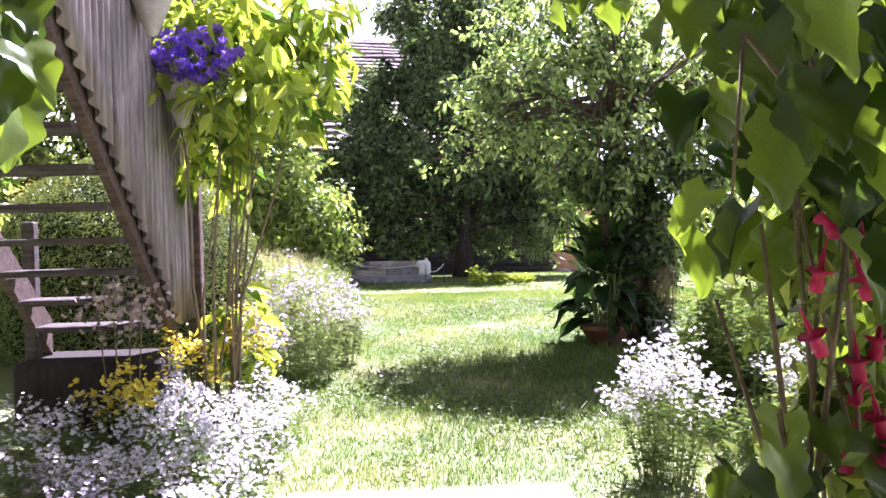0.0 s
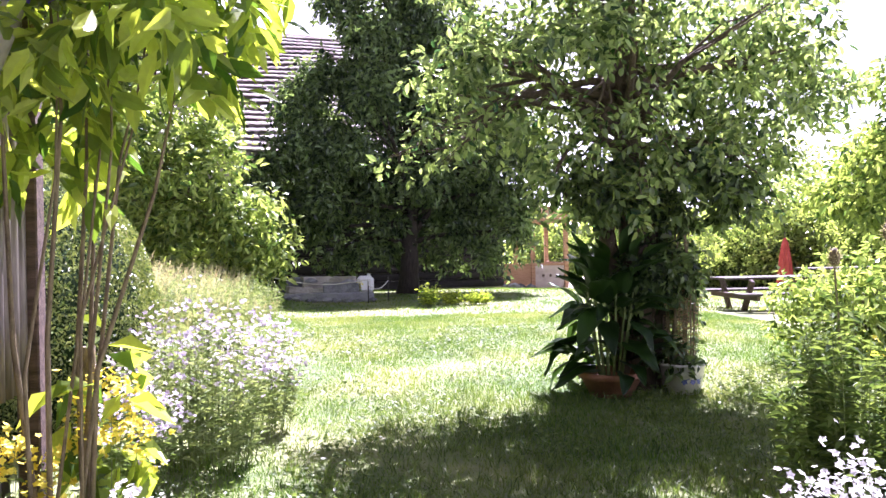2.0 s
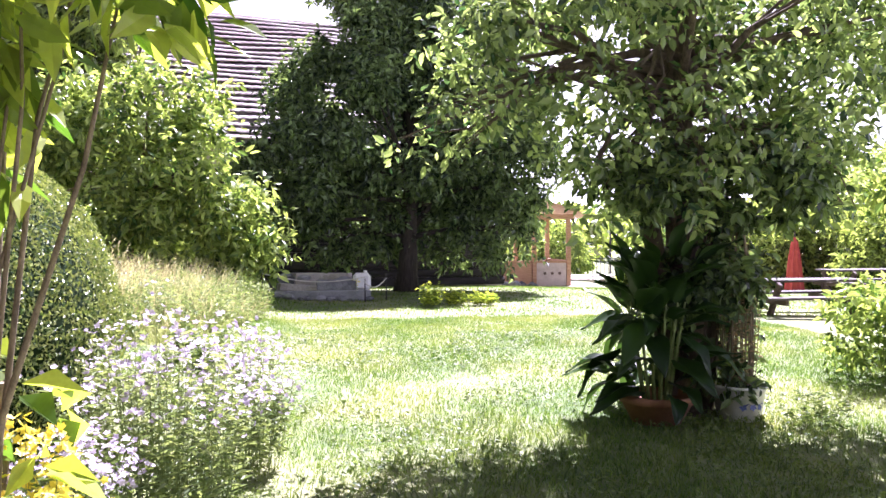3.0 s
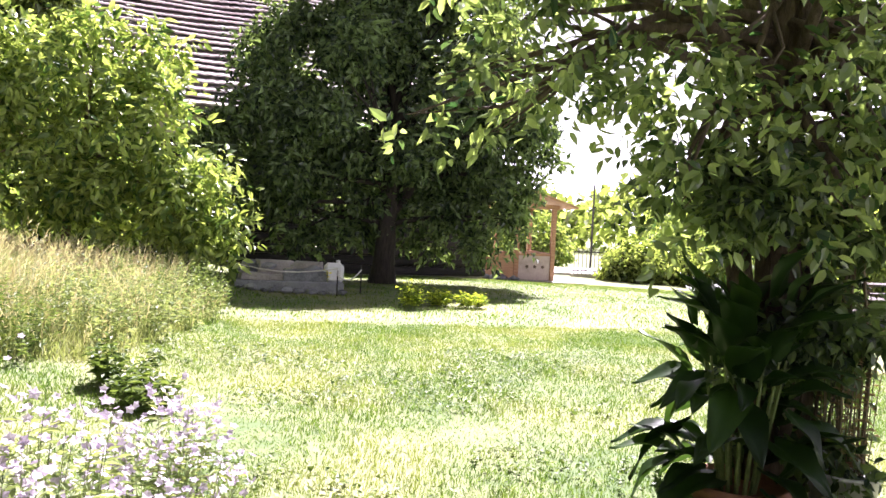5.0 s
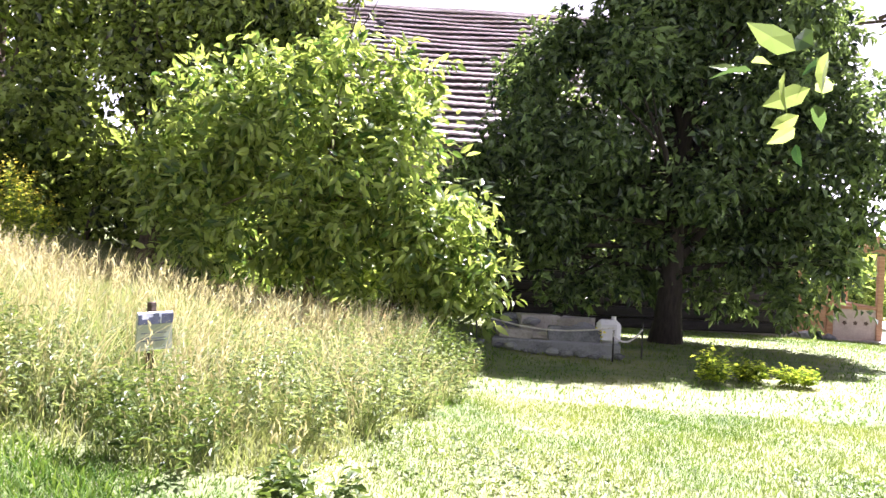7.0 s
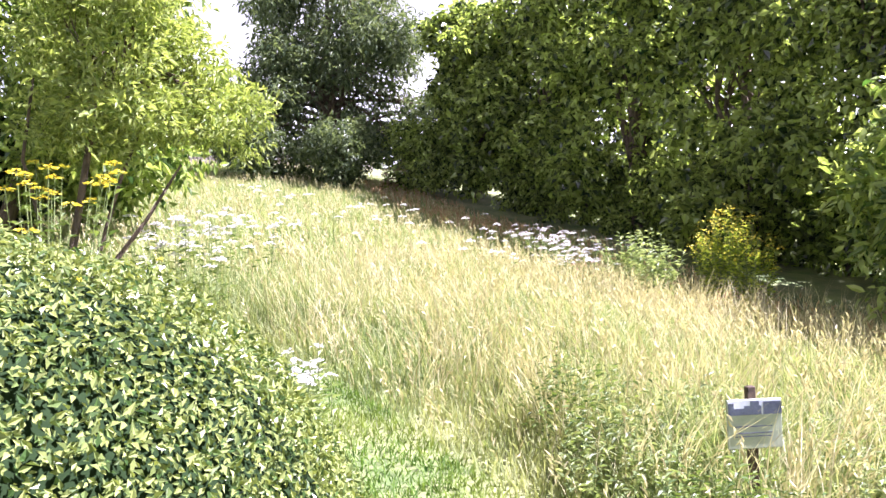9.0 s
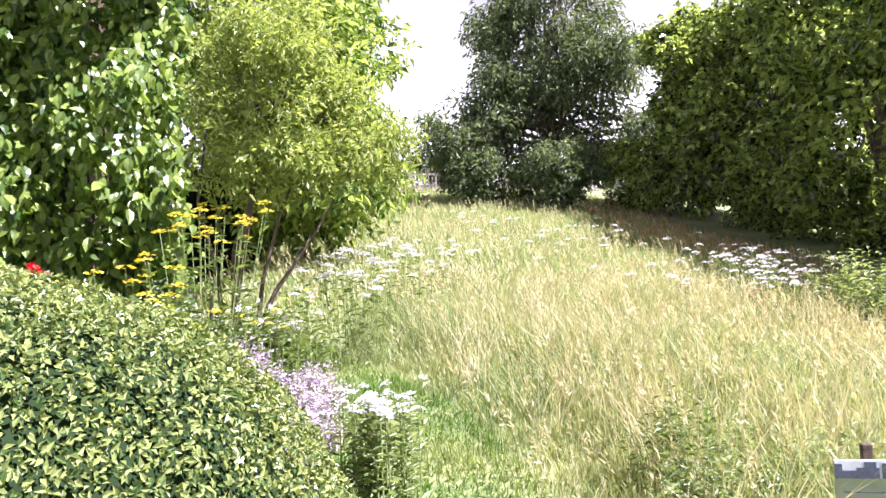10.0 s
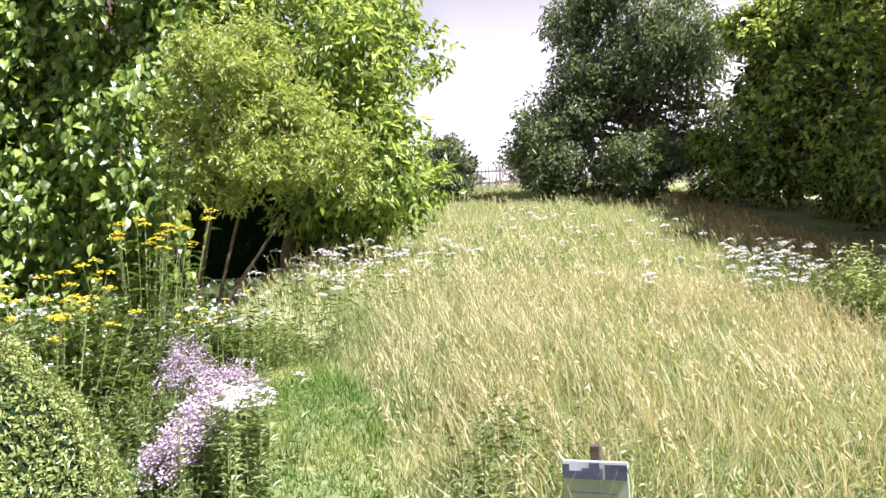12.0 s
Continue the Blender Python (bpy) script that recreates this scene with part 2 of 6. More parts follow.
def mesh_of(name, verts, faces, mat, smooth=False):
    me = bpy.data.meshes.new(name)
    verts = np.asarray(verts, dtype=np.float32)
    if isinstance(faces, np.ndarray):
        k = faces.shape[1]
        me.vertices.add(len(verts))
        me.vertices.foreach_set("co", verts.ravel())
        me.loops.add(faces.size)
        me.loops.foreach_set("vertex_index", faces.ravel().astype(np.int32))
        me.polygons.add(len(faces))
        me.polygons.foreach_set("loop_start", np.arange(0, faces.size, k, dtype=np.int32))
        me.update(calc_edges=True)
        if not smooth:
            me.shade_flat()
    else:
        me.from_pydata([tuple(map(float, v)) for v in verts], [], faces)
        me.update()
    me.materials.append(mat)
    if smooth:
        me.polygons.foreach_set("use_smooth", np.ones(len(me.polygons), dtype=bool))
    return me


def thing(name, base, label, category, group="", kind=""):
    ob = new(name)
    ob.location = base
    ob.empty_display_size = 0.1
    return tagged(ob, label, category, group, kind)


def hang(name, me, parent=None, label="", at=None):
    """A mesh as a part of a thing, in the world's own coordinates unless a pose is given."""
    ob = new(name, me)
    if parent is not None:
        ob.parent = parent
        top = parent
        off = Vector(top.location)
        if top.parent is not None:
            off = off + Vector(top.parent.location)
        ob.location = -off
        if at is not None:
            ob.matrix_basis = Matrix.Translation(-off) @ at
    elif at is not None:
        ob.matrix_basis = at
    return tagged(ob, label) if label else ob


def part(name, bm, material, parent, label=""):
    me = bpy.data.meshes.new(name)
    bm.to_mesh(me)
    bm.free()
    me.materials.append(material)
    return hang(name, me, parent, label)


def slab(x0, x1, y0, y1, z0, z1, bev=0.006, m=None, bm=None):
    """A bevelled block."""
    own = bmesh.new()
    bmesh.ops.create_cube(own, size=1)
    for v in own.verts:
        v.co = Vector((x0 + (v.co.x + 0.5) * (x1 - x0), y0 + (v.co.y + 0.5) * (y1 - y0), z0 + (v.co.z + 0.5) * (z1 - z0)))
    if bev:
        bmesh.ops.bevel(own, geom=own.edges[:], offset=bev, segments=1, affect="EDGES")
    if m is not None:
        own.transform(m)
    if bm is None:
        return own
    tmp = bpy.data.meshes.new("tmp")
    own.to_mesh(tmp)
    own.free()
    bm.from_mesh(tmp)
    bpy.data.meshes.remove(tmp)
    return bm


def tube(points, radii, sides=7):
    """Vertices and faces of a tapered tube along points."""
    pts = np.asarray(points, float)
    n = len(pts)
    tang = unit(np.gradient(pts, axis=0))
    ref = np.array([0.3, 0.9, 0.1]) if abs(tang[0][2]) > 0.7 else np.array([0, 0, 1.0])
    a = unit(np.cross(tang, ref))
    b = np.cross(tang, a)
    th = np.linspace(0, 2 * math.pi, sides, endpoint=False)
    ring = a[:, None] * np.cos(th)[None, :, None] + b[:, None] * np.sin(th)[None, :, None]
    v = (pts[:, None] + ring * np.asarray(radii, float)[:, None, None]).reshape(-1, 3)
    f = []
    for i in range(n - 1):
        for j in range(sides):
            k = (j + 1) % sides
            f.append((i * sides + j, i * sides + k, (i + 1) * sides + k, (i + 1) * sides + j))
    f.append(tuple(range(sides - 1, -1, -1)))
    f.append(tuple((n - 1) * sides + j for j in range(sides)))
    return v, f


def join(pieces):
    vs, fs, o = [], [], 0
    for v, f in pieces:
        vs.append(v)
        fs += [tuple(i + o for i in q) for q in f]
        o += len(v)
    return np.concatenate(vs), fs


def lathe(profile, sides=28):
    """Vertices and faces of a turned shape from rows of radius and height."""
    th = np.linspace(0, 2 * math.pi, sides, endpoint=False)
    v = np.concatenate([np.stack([r * np.cos(th), r * np.sin(th), np.full(sides, z)], 1) for r, z in profile])
    f = [(i * sides + j, i * sides + (j + 1) % sides, (i + 1) * sides + (j + 1) % sides, (i + 1) * sides + j)
         for i in range(len(profile) - 1) for j in range(sides)]
    return v, f


def leaves(p, along, up, length, width, fold=0.25, droop=0.2):
    """Folded leaves of two faces each: place, direction, upper side, length and width per leaf."""
    n = len(p)
    along = unit(along)
    side = unit(np.cross(along, up))
    nrm = np.cross(side, along)
    L, W = np.broadcast_to(length, (n,))[:, None], np.broadcast_to(width, (n,))[:, None]
    mid = p + along * L * 0.45
    v = np.stack([p, mid + side * W / 2 + nrm * W * fold, p + along * L - nrm * L * droop, mid - side * W / 2 + nrm * W * fold], 1)
    i = np.arange(n)[:, None] * 4
    f = np.concatenate([i + np.array([[0, 1, 2]]), i + np.array([[0, 2, 3]])])
    return v.reshape(-1, 3), f


def fine_leaves(p, along, up, length, width, fold=0.25, droop=0.25):
    """Leaves of six faces each, pointed and folded along the midrib, for plants close by."""
    n = len(p)
    along = unit(along)
    side = unit(np.cross(along, up))
    nrm = np.cross(side, along)
    L, W = np.broadcast_to(length, (n,))[:, None], np.broadcast_to(width, (n,))[:, None]

    def rim(q, w, s):
        return p + along * L * q + side * W * w * s + nrm * (W * w * fold - L * droop * q * q)

    v = np.stack([p, rim(0.5, 0, 1), rim(1.0, 0, 1), rim(0.25, 0.42, 1), rim(0.62, 0.40, 1), rim(0.25, 0.42, -1), rim(0.62, 0.40, -1)], 1)
    i = np.arange(n)[:, None] * 7
    f = np.concatenate([i + np.array([q]) for q in ((0, 3, 1), (3, 4, 1), (4, 2, 1), (0, 1, 5), (5, 1, 6), (6, 1, 2))])
    return v.reshape(-1, 3), f


def blades(p, height, width, lean, segs=2):
    """Upright grass blades, bent over by lean (metres at the tip, two numbers each)."""
    n = len(p)
    turn = rng.uniform(0, 2 * math.pi, n)
    s = np.stack([np.cos(turn), np.sin(turn), np.zeros(n)], 1) * np.broadcast_to(width, (n,))[:, None] / 2
    h = np.broadcast_to(height, (n,))
    rows = []
    for k in range(segs):
        q = k / segs
        c = p + np.concatenate([lean * q * q, (h * q * (1 - 0.12 * q))[:, None]], 1)
        w = 1 - 0.45 * q
        rows += [c - s * w, c + s * w]
    rows.append(p + np.concatenate([lean, (h * 0.88)[:, None]], 1))
    k = len(rows)
    v = np.stack(rows, 1).reshape(-1, 3)
    i = np.arange(n)[:, None] * k
    f = [i + np.array([[2 * q, 2 * q + 1, 2 * q + 3]]) for q in range(segs - 1)] + [i + np.array([[2 * q, 2 * q + 3, 2 * q + 2]]) for q in range(segs - 1)]
    f.append(i + np.array([[2 * segs - 2, 2 * segs - 1, 2 * segs]]))
    return v, np.concatenate(f)


def rosettes(p, nrm, size, petals=5, cup=0.25):
    """Small open blossoms: a star of petals about each place."""
    n = len(p)
    nrm = unit(nrm)
    ref = unit(rng.normal(size=(n, 3)))
    a = unit(np.cross(nrm, ref))
    b = np.cross(nrm, a)
    r = np.broadcast_to(size, (n,))[:, None] / 2
    vs = [p - nrm * r * cup]
    k = petals * 2
    for j in range(k):
        th = 2 * math.pi * j / k
        q = 1.0 if j % 2 == 0 else 0.62
        vs.append(p + (a * math.cos(th) + b * math.sin(th)) * r * q)
    v = np.stack(vs, 1).reshape(-1, 3)
    i = np.arange(n)[:, None] * (k + 1)
    f = np.concatenate([i + np.array([[0, 1 + j, 1 + (j + 1) % k]]) for j in range(k)])
    return v, f


def stack(*parts):
    vs, fs, o = [], [], 0
    for v, f in parts:
        vs.append(v)
        fs.append(f + o)
        o += len(v)
    return np.concatenate(vs), np.concatenate(fs)


def cloud_points(blobs, n, inner=0.55, rough=0.3, seed=0):
    """Places in the outer part of several lumps, with the way outwards at each."""
    vol = np.array([b[3] * b[4] + b[4] * b[5] + b[3] * b[5] for b in blobs])
    pick = rng.choice(len(blobs), n, p=vol / vol.sum())
    d = unit(rng.normal(size=(n, 3)))
    B = np.array(blobs)[pick]
    lump = np.array([noise.noise(Vector(q * 2.2 + seed * 7.3 + c)) for q, c in zip(d, pick)])
    lump2 = np.array([noise.noise(Vector(q * 6.0 + seed * 3.1 + c)) for q, c in zip(d, pick)])
    rad = (inner + (1 - inner) * rng.uniform(0, 1, n) ** 0.6) * (1 + rough * lump + 0.5 * rough * lump2)
    return B[:, :3] + d * B[:, 3:6] * rad[:, None], unit(d / B[:, 3:6])


def lumpy(blobs, k, size, seed):
    """Breaks the lumps of a crown up into many small tufts with gaps between them."""
    own = np.random.default_rng(seed + 100)
    made = []
    for b in blobs:
        for _ in range(k):
            d = unit(own.normal(size=3) + np.array([0, 0, 0.2]))
            q = own.uniform(0.7, 1.12)
            s = size * own.uniform(0.7, 1.3)
            made.append((b[0] + d[0] * b[3] * q, b[1] + d[1] * b[4] * q, b[2] + d[2] * b[5] * q, b[3] * s, b[4] * s, b[5] * s * 0.6))
    return made


def foliage(blobs, n, per, size, leaf, aspect=0.5, inner=0.55, rough=0.3, hang_down=0.2, seed=0, floor=None, fine=False):
    """Sprays of leaves all over the lumps of a crown."""
    c, o = cloud_points(blobs, n, inner, rough, seed)
    if floor is not None:
        low = c[:, 2] > floor
        c, o = c[low], o[low]
    n = len(c)
    axis = unit(o + rng.normal(size=(n, 3)) * 0.6 + np.array([0, 0, -hang_down]))
    C = np.repeat(c, per, 0)
    A = np.repeat(axis, per, 0)
    O = np.repeat(o, per, 0)
    q = np.tile(np.linspace(0, 1, per), n)
    turn = rng.normal(size=(n * per, 3))
    side = unit(np.cross(A, turn))
    p = C + A * (q * size)[:, None] + side * size * 0.08
    along = unit(side * 0.9 + A * 0.55 + np.array([0, 0, -hang_down]))
    up = unit(O * 0.5 + np.array([0.0, 0.0, 0.9]) + rng.normal(size=(n * per, 3)) * 0.65)
    L = leaf * rng.uniform(0.65, 1.25, n * per)
    return (fine_leaves if fine else leaves)(p, along, up, L, L * aspect)


def gz(x, y):
    """Height of the ground: a level lawn, and a meadow that climbs towards -x."""
    lawn = np.interp(y, [-300, -5, 3, 8, 12, 16, 22, 28, 60, 300], [-0.1, -0.03, 0.0, 0.17, 0.33, 0.30, 0.22, -0.1, -0.3, -0.3])
    u = -np.asarray(x, float) - 0.75
    rise = 0.21 * 0.3 * np.logaddexp(0, u / 0.3)
    rise = np.where(rise > 0.95, 0.95 + (rise - 0.95) * 0.83, rise)
    rise = np.where(rise > 3.4, 3.4 + (rise - 3.4) * 1.27, rise)
    rise = np.minimum(rise, 6.7)
    f = np.clip((np.asarray(y, float) - 4.0) / 4.0, 0, 1)
    f = 0.3 + 0.7 * f * f * (3 - 2 * f)
    dip = np.clip((np.asarray(y, float) - 11.0) / 3.5, 0, 1) * np.clip((u - 1.2) / 4.0, 0, 1) * np.clip((24.0 - u) / 8.0, 0, 1)
    return lawn + rise * f - 0.32 * dip - 0.03 * np.clip(np.asarray(x, float) - 4, 0, 12)


def on_ground(x, y, dz=0.0):
    return np.stack([x, y, gz(x, y) + dz], -1)


def tree(name, x, y, label, blobs, leaf_material, n, per, size, leaf, aspect=0.5, trunk=0.15, limbs=9, inner=0.5, rough=0.35,
         hang_down=0.2, bend=0.1, seed=0, base=None, group="", category="tree", bark=None, tufts=12, tuft=0.34, low=0.05, fine=False):
    """A tree: tapered trunk with limbs to the lumps of its crown, and the crown's leaves."""
    z0 = float(gz(x, y)) if base is None else base
    top = thing(name, (x, y, z0), label, category, group)
    tufted = lumpy(blobs, tufts, tuft, seed)
    bl = np.array(blobs, float)
    ends = np.array(tufted)
    mid = bl[:, :3].mean(0)
    crown_low = (bl[:, 2] - bl[:, 5]).min()
    high = (bl[:, 2] + bl[:, 5] * 0.5).max()
    hub = np.array([x * 0.6 + mid[0] * 0.4, y * 0.6 + mid[1] * 0.4, max(z0 + 0.5, min(mid[2] - 0.3, crown_low + 0.9))])
    trunk_line = [np.array([x, y, z0 - 0.08]), np.array([x + bend * 0.3, y - bend * 0.2, z0 + (hub[2] - z0) * 0.35]), hub,
                  np.array([mid[0], mid[1], (hub[2] + high) / 2]), np.array([mid[0] + bend, mid[1], high])]
    pieces = [tube(trunk_line, [trunk * 1.35, trunk, trunk * 0.8, trunk * 0.45, trunk * 0.08], 9)]
    for i in range(limbs):
        b = ends[(i * 7) % len(ends)]
        end = b[:3]
        start = hub + (np.array(trunk_line[3]) - hub) * rng.uniform(0, 0.8)
        k = start * 0.5 + end * 0.5 + rng.normal(size=3) * 0.07 * np.linalg.norm(end - start) + np.array([0, 0, 0.1])
        pieces.append(tube([start, start * 0.6 + k * 0.4 + np.array([0, 0, 0.04]), k, k * 0.45 + end * 0.55, end], [trunk * 0.34, trunk * 0.27, trunk * 0.18, trunk * 0.1, trunk * 0.03], 6))
        for j in range(2):
            e2 = end + unit(rng.normal(size=3)) * b[3:6] * 1.2
            pieces.append(tube([k, (k + e2) / 2 + rng.normal(size=3) * 0.05, e2], [trunk * 0.12, trunk * 0.07, trunk * 0.02], 5))
    v, f = join(pieces)
    hang("trunk", mesh_of("trunk", v, f, bark or BARK, True), top)
    # outer sprays in clumps, and a looser filling of leaves inside the crown
    heart = [(b[0], b[1], b[2], b[3] * 0.8, b[4] * 0.8, b[5] * 0.8) for b in blobs]
    v, f = stack(foliage(tufted, int(n * 0.78), per, size, leaf, aspect, inner, rough, hang_down, seed, z0 + low, fine),
                 foliage(heart, int(n * 0.22), per, size * 1.2, leaf * 1.1, aspect, 0.25, rough, hang_down, seed + 5, z0 + low, fine))
    tagged(hang("crown", mesh_of("crown", v, f, leaf_material), top), kind="stuff")
    return top


def herb(name, x, y, label, width, depth, height, stems, leaf_material, leaf, blossom=None, petal=0.02, heads=0, category="plant",
         group="", per=14, spread=0.5, head_size=0.0, stem_mat=None, base=None, aspect=0.35, petals=5, flat=False, kind="", upright=0.4):
    """A clump of leafy stems with blossoms at their tips. head_size: spread of a head of many small blossoms."""
    z0 = float(gz(x, y)) if base is None else base
    top = thing(name, (x, y, z0), label, category, group, kind)
    r, th = np.sqrt(rng.uniform(0, 1, stems)), rng.uniform(0, 2 * math.pi, stems)
    fx, fy = x + r * np.cos(th) * width / 2 * spread, y + r * np.sin(th) * depth / 2 * spread
    tx, ty = x + r * np.cos(th) * width / 2, y + r * np.sin(th) * depth / 2
    h = height * (1 - 0.35 * r * r) * rng.uniform(0.7, 1.08, stems)
    fz = gz(fx, fy) if base is None else np.full(stems, z0)
    foot = np.stack([fx, fy, fz], 1)
    tip = np.stack([tx, ty, fz + h], 1) + rng.normal(size=(stems, 3)) * np.array([0.03, 0.03, 0.02])
    pieces = []
    thick = max(0.0018, height * 0.0028)
    for a, b in zip(foot, tip):
        m = a * 0.5 + b * 0.5 + np.array([0, 0, height * 0.06])
        pieces.append(tube([a - np.array([0, 0, 0.03]), m, b], [thick, thick * 0.8, thick * 0.4], 4))
    v, f = join(pieces)
    tagged(hang("stem_mass", mesh_of("stem_mass", v, f, stem_mat or STEM), top), kind="stuff")
    q = np.tile(np.linspace(0.12, 0.97, per), stems)
    A, B = np.repeat(foot, per, 0), np.repeat(tip, per, 0)
    p = A + (B - A) * q[:, None] + np.array([0, 0, height * 0.12]) * (q * (1 - q) * 2)[:, None]
    th = rng.uniform(0, 2 * math.pi, len(p))
    al = np.stack([np.cos(th), np.sin(th), rng.uniform(-0.2, upright * 2, len(p))], 1)
    L = leaf * rng.uniform(0.6, 1.2, len(p)) * (1.1 - 0.5 * q)
    v, f = leaves(p, al, np.tile(np.array([0, 0, 1.0]), (len(p), 1)) + rng.normal(size=(len(p), 3)) * 0.2, L, L * aspect)
    tagged(hang("foliage", mesh_of("foliage", v, f, leaf_material), top), kind="stuff")
    if blossom is not None:
        if heads:
            C = np.repeat(tip, heads, 0)
            off = rng.normal(size=(len(C), 3)) * head_size * np.array([1, 1, 0.15 if flat else 0.8])
            p = C + off
        else:
            p = tip
        nrm = np.array([0.1, -0.25, 0.9]) + rng.normal(size=(len(p), 3)) * (0.2 if flat else 0.5)
        v, f = rosettes(p, nrm, petal * rng.uniform(0.7, 1.2, len(p)), petals)
        tagged(hang("blossom_mass", mesh_of("blossom_mass", v, f, blossom), top), kind="stuff")
    return top


# ---- ground ----
def axis_steps(lo, hi, fine_lo, fine_hi, step):
    a = np.arange(fine_lo, fine_hi + step / 2, step)
    left = fine_lo - np.geomspace(0.6, fine_lo - lo, 24)[::-1]
    right = fine_hi + np.geomspace(0.6, hi - fine_hi, 24)
    return np.concatenate([left, a, right])


gx, gy = axis_steps(-900, 900, -34, 14, 0.3), axis_steps(-900, 900, -3, 30, 0.3)
X, Y = np.meshgrid(gx, gy)
bumps = np.array([[noise.noise(Vector((a * 0.8, b * 0.8, 0))) for a in gx] for b in gy]) * 0.018
bumps = np.where((np.abs(X) < 60) & (np.abs(Y) < 60), bumps, 0)
Z = gz(X, Y) + bumps - 0.01
i = (np.arange(len(gy) - 1)[:, None] * len(gx) + np.arange(len(gx) - 1)[None, :]).ravel()
quads = np.stack([i, i + 1, i + 1 + len(gx), i + len(gx)], 1)
GROUND_MAT = solid_mat("lawn_ground", (0.085, 0.14, 0.04), (0.27, 0.28, 0.125), 0.9, 0.9, bump=0.8)
ground = hang("ground", mesh_of("ground", np.stack([X, Y, Z], -1).reshape(-1, 3), quads, GROUND_MAT, True))
tagged(ground, "sunny garden ground, level lawn rising to a meadow", "ground", kind="structure")


def scatter(n, x0, x1, y0, y1):
    return rng.uniform(x0, x1, n), rng.uniform(y0, y1, n)


def value_noise(x, y, s, o=0.0):
    return np.array([noise.noise(Vector((a * s + o, b * s, o))) for a, b in zip(x, y)])


def is_meadow(x, y):
    """The unmown part: above the lawn, past the mown strip beside the flower bed."""
    south = np.interp(-x, [1.2, 2.0, 3.0, 5.0, 6.0, 7.0, 9.0, 12.0, 34.0], [10.9, 10.3, 10.1, 9.8, 9.4, 8.9, 8.2, 6.3, 3.0])
    north = np.interp(-x, [1.2, 2.5, 6.0, 12.0, 25.0, 34.0], [16.0, 16.0, 15.8, 17.6, 18.8, 19.3])
    east = np.interp(y, [9.5, 10.5, 13.0, 16.5], [-2.0, -1.5, -1.0, -0.9])
    return (x < east) & (y > south) & (y < north)


def meadow_edge(x, y):
    """Grows from 0 at the mown edge to 1 inside the meadow."""
    south = np.interp(-x, [1.2, 2.0, 3.0, 5.0, 6.0, 7.0, 9.0, 12.0, 34.0], [10.9, 10.3, 10.1, 9.8, 9.4, 8.9, 8.2, 6.3, 3.0])
    east = np.interp(y, [9.5, 10.5, 13.0, 16.5], [-2.0, -1.5, -1.0, -0.9])
    wob = 0.25 * value_noise(x, y, 1.1, 7.0)
    return np.clip(np.minimum((y - south) / 0.9, (east - x) / 1.3) + wob, 0.0, 1.0)


def meadow_fall(x, y):
    """The meadow grows lower towards its shady northern edge and on the hilltop."""
    north = np.interp(-x, [1.2, 2.5, 6.0, 12.0, 25.0, 34.0], [16.0, 16.0, 15.8, 17.6, 18.8, 19.3])
    return np.interp(north - y, [0.0, 1.2, 4.0], [0.4, 0.45, 1.0]) * np.interp(-x, [14.0, 28.0], [1.0, 0.5])


def lawn_area(name, n, x0, x1, y0, y1, h, w):
    x, y = scatter(n, x0, x1, y0, y1)
    k = (~is_meadow(x, y)) & ~((y < 4.05) & (x > -0.5) & (x < 0.95))
    x, y = x[k], y[k]
    p = on_ground(x, y, -0.01)
    patch = 1 + 0.5 * value_noise(x, y, 1.3) + 0.3 * value_noise(x, y, 4.0, 9.0)
    hh = h * rng.uniform(0.4, 1.25, len(x)) * patch
    v, f = blades(p, hh, w * rng.uniform(0.7, 1.3, len(x)), rng.normal(size=(len(x), 2)) * h * 0.5, 2)
    tagged(hang(name, mesh_of(name, v, f, LAWN_BLADE)), "short bright green lawn grass, patchy and sunlit", "grass", kind="stuff")


lawn_area("lawn_grass", 130000, -1.6, 4.6, 3.0, 9.0, 0.036, 0.0055)
lawn_area("lawn_grass", 120000, -2.5, 6.0, 9.0, 14.0, 0.038, 0.0065)
lawn_area("mown_path_grass", 52000, -8.5, -2.0, 7.0, 10.6, 0.085, 0.009)
lawn_area("lawn_grass", 60000, -3.0, 13.0, 14.0, 27.0, 0.045, 0.012)

# longer lush grass, dark to deepen the orchard tree's cast shadow
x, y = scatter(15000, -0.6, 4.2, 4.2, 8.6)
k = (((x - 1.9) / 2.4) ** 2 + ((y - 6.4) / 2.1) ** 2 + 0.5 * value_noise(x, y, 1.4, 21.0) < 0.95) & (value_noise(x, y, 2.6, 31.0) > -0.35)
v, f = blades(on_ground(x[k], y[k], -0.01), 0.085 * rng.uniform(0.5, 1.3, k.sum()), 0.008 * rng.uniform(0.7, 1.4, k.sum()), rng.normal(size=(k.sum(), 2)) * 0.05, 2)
tagged(hang("lush_grass", mesh_of("lush_grass", v, f, HERB_LEAF)), "longer lush grass, dark green to deepen the orchard tree's shadow", "grass", kind="stuff")
# rougher clover leaves in the lawn
x, y = scatter(16000, -1.2, 4.0, 3.2, 12.0)
k = (~is_meadow(x, y)) & (value_noise(x, y, 0.9, 4.0) > -0.05) & ~((y < 4.0) & (x > -0.6) & (x < 1.0))
p = on_ground(x[k], y[k], 0.025) + rng.uniform(0, 0.03, (k.sum(), 1)) * np.array([0, 0, 1])
v, f = rosettes(p, rng.normal(size=(len(p), 3)) * 0.35 + np.array([0, 0, 1]), rng.uniform(0.02, 0.045, len(p)), 3)
tagged(hang("clover", mesh_of("clover", v, f, HERB_LEAF)), "low clover and weeds among the lawn grass", "grass", kind="stuff")


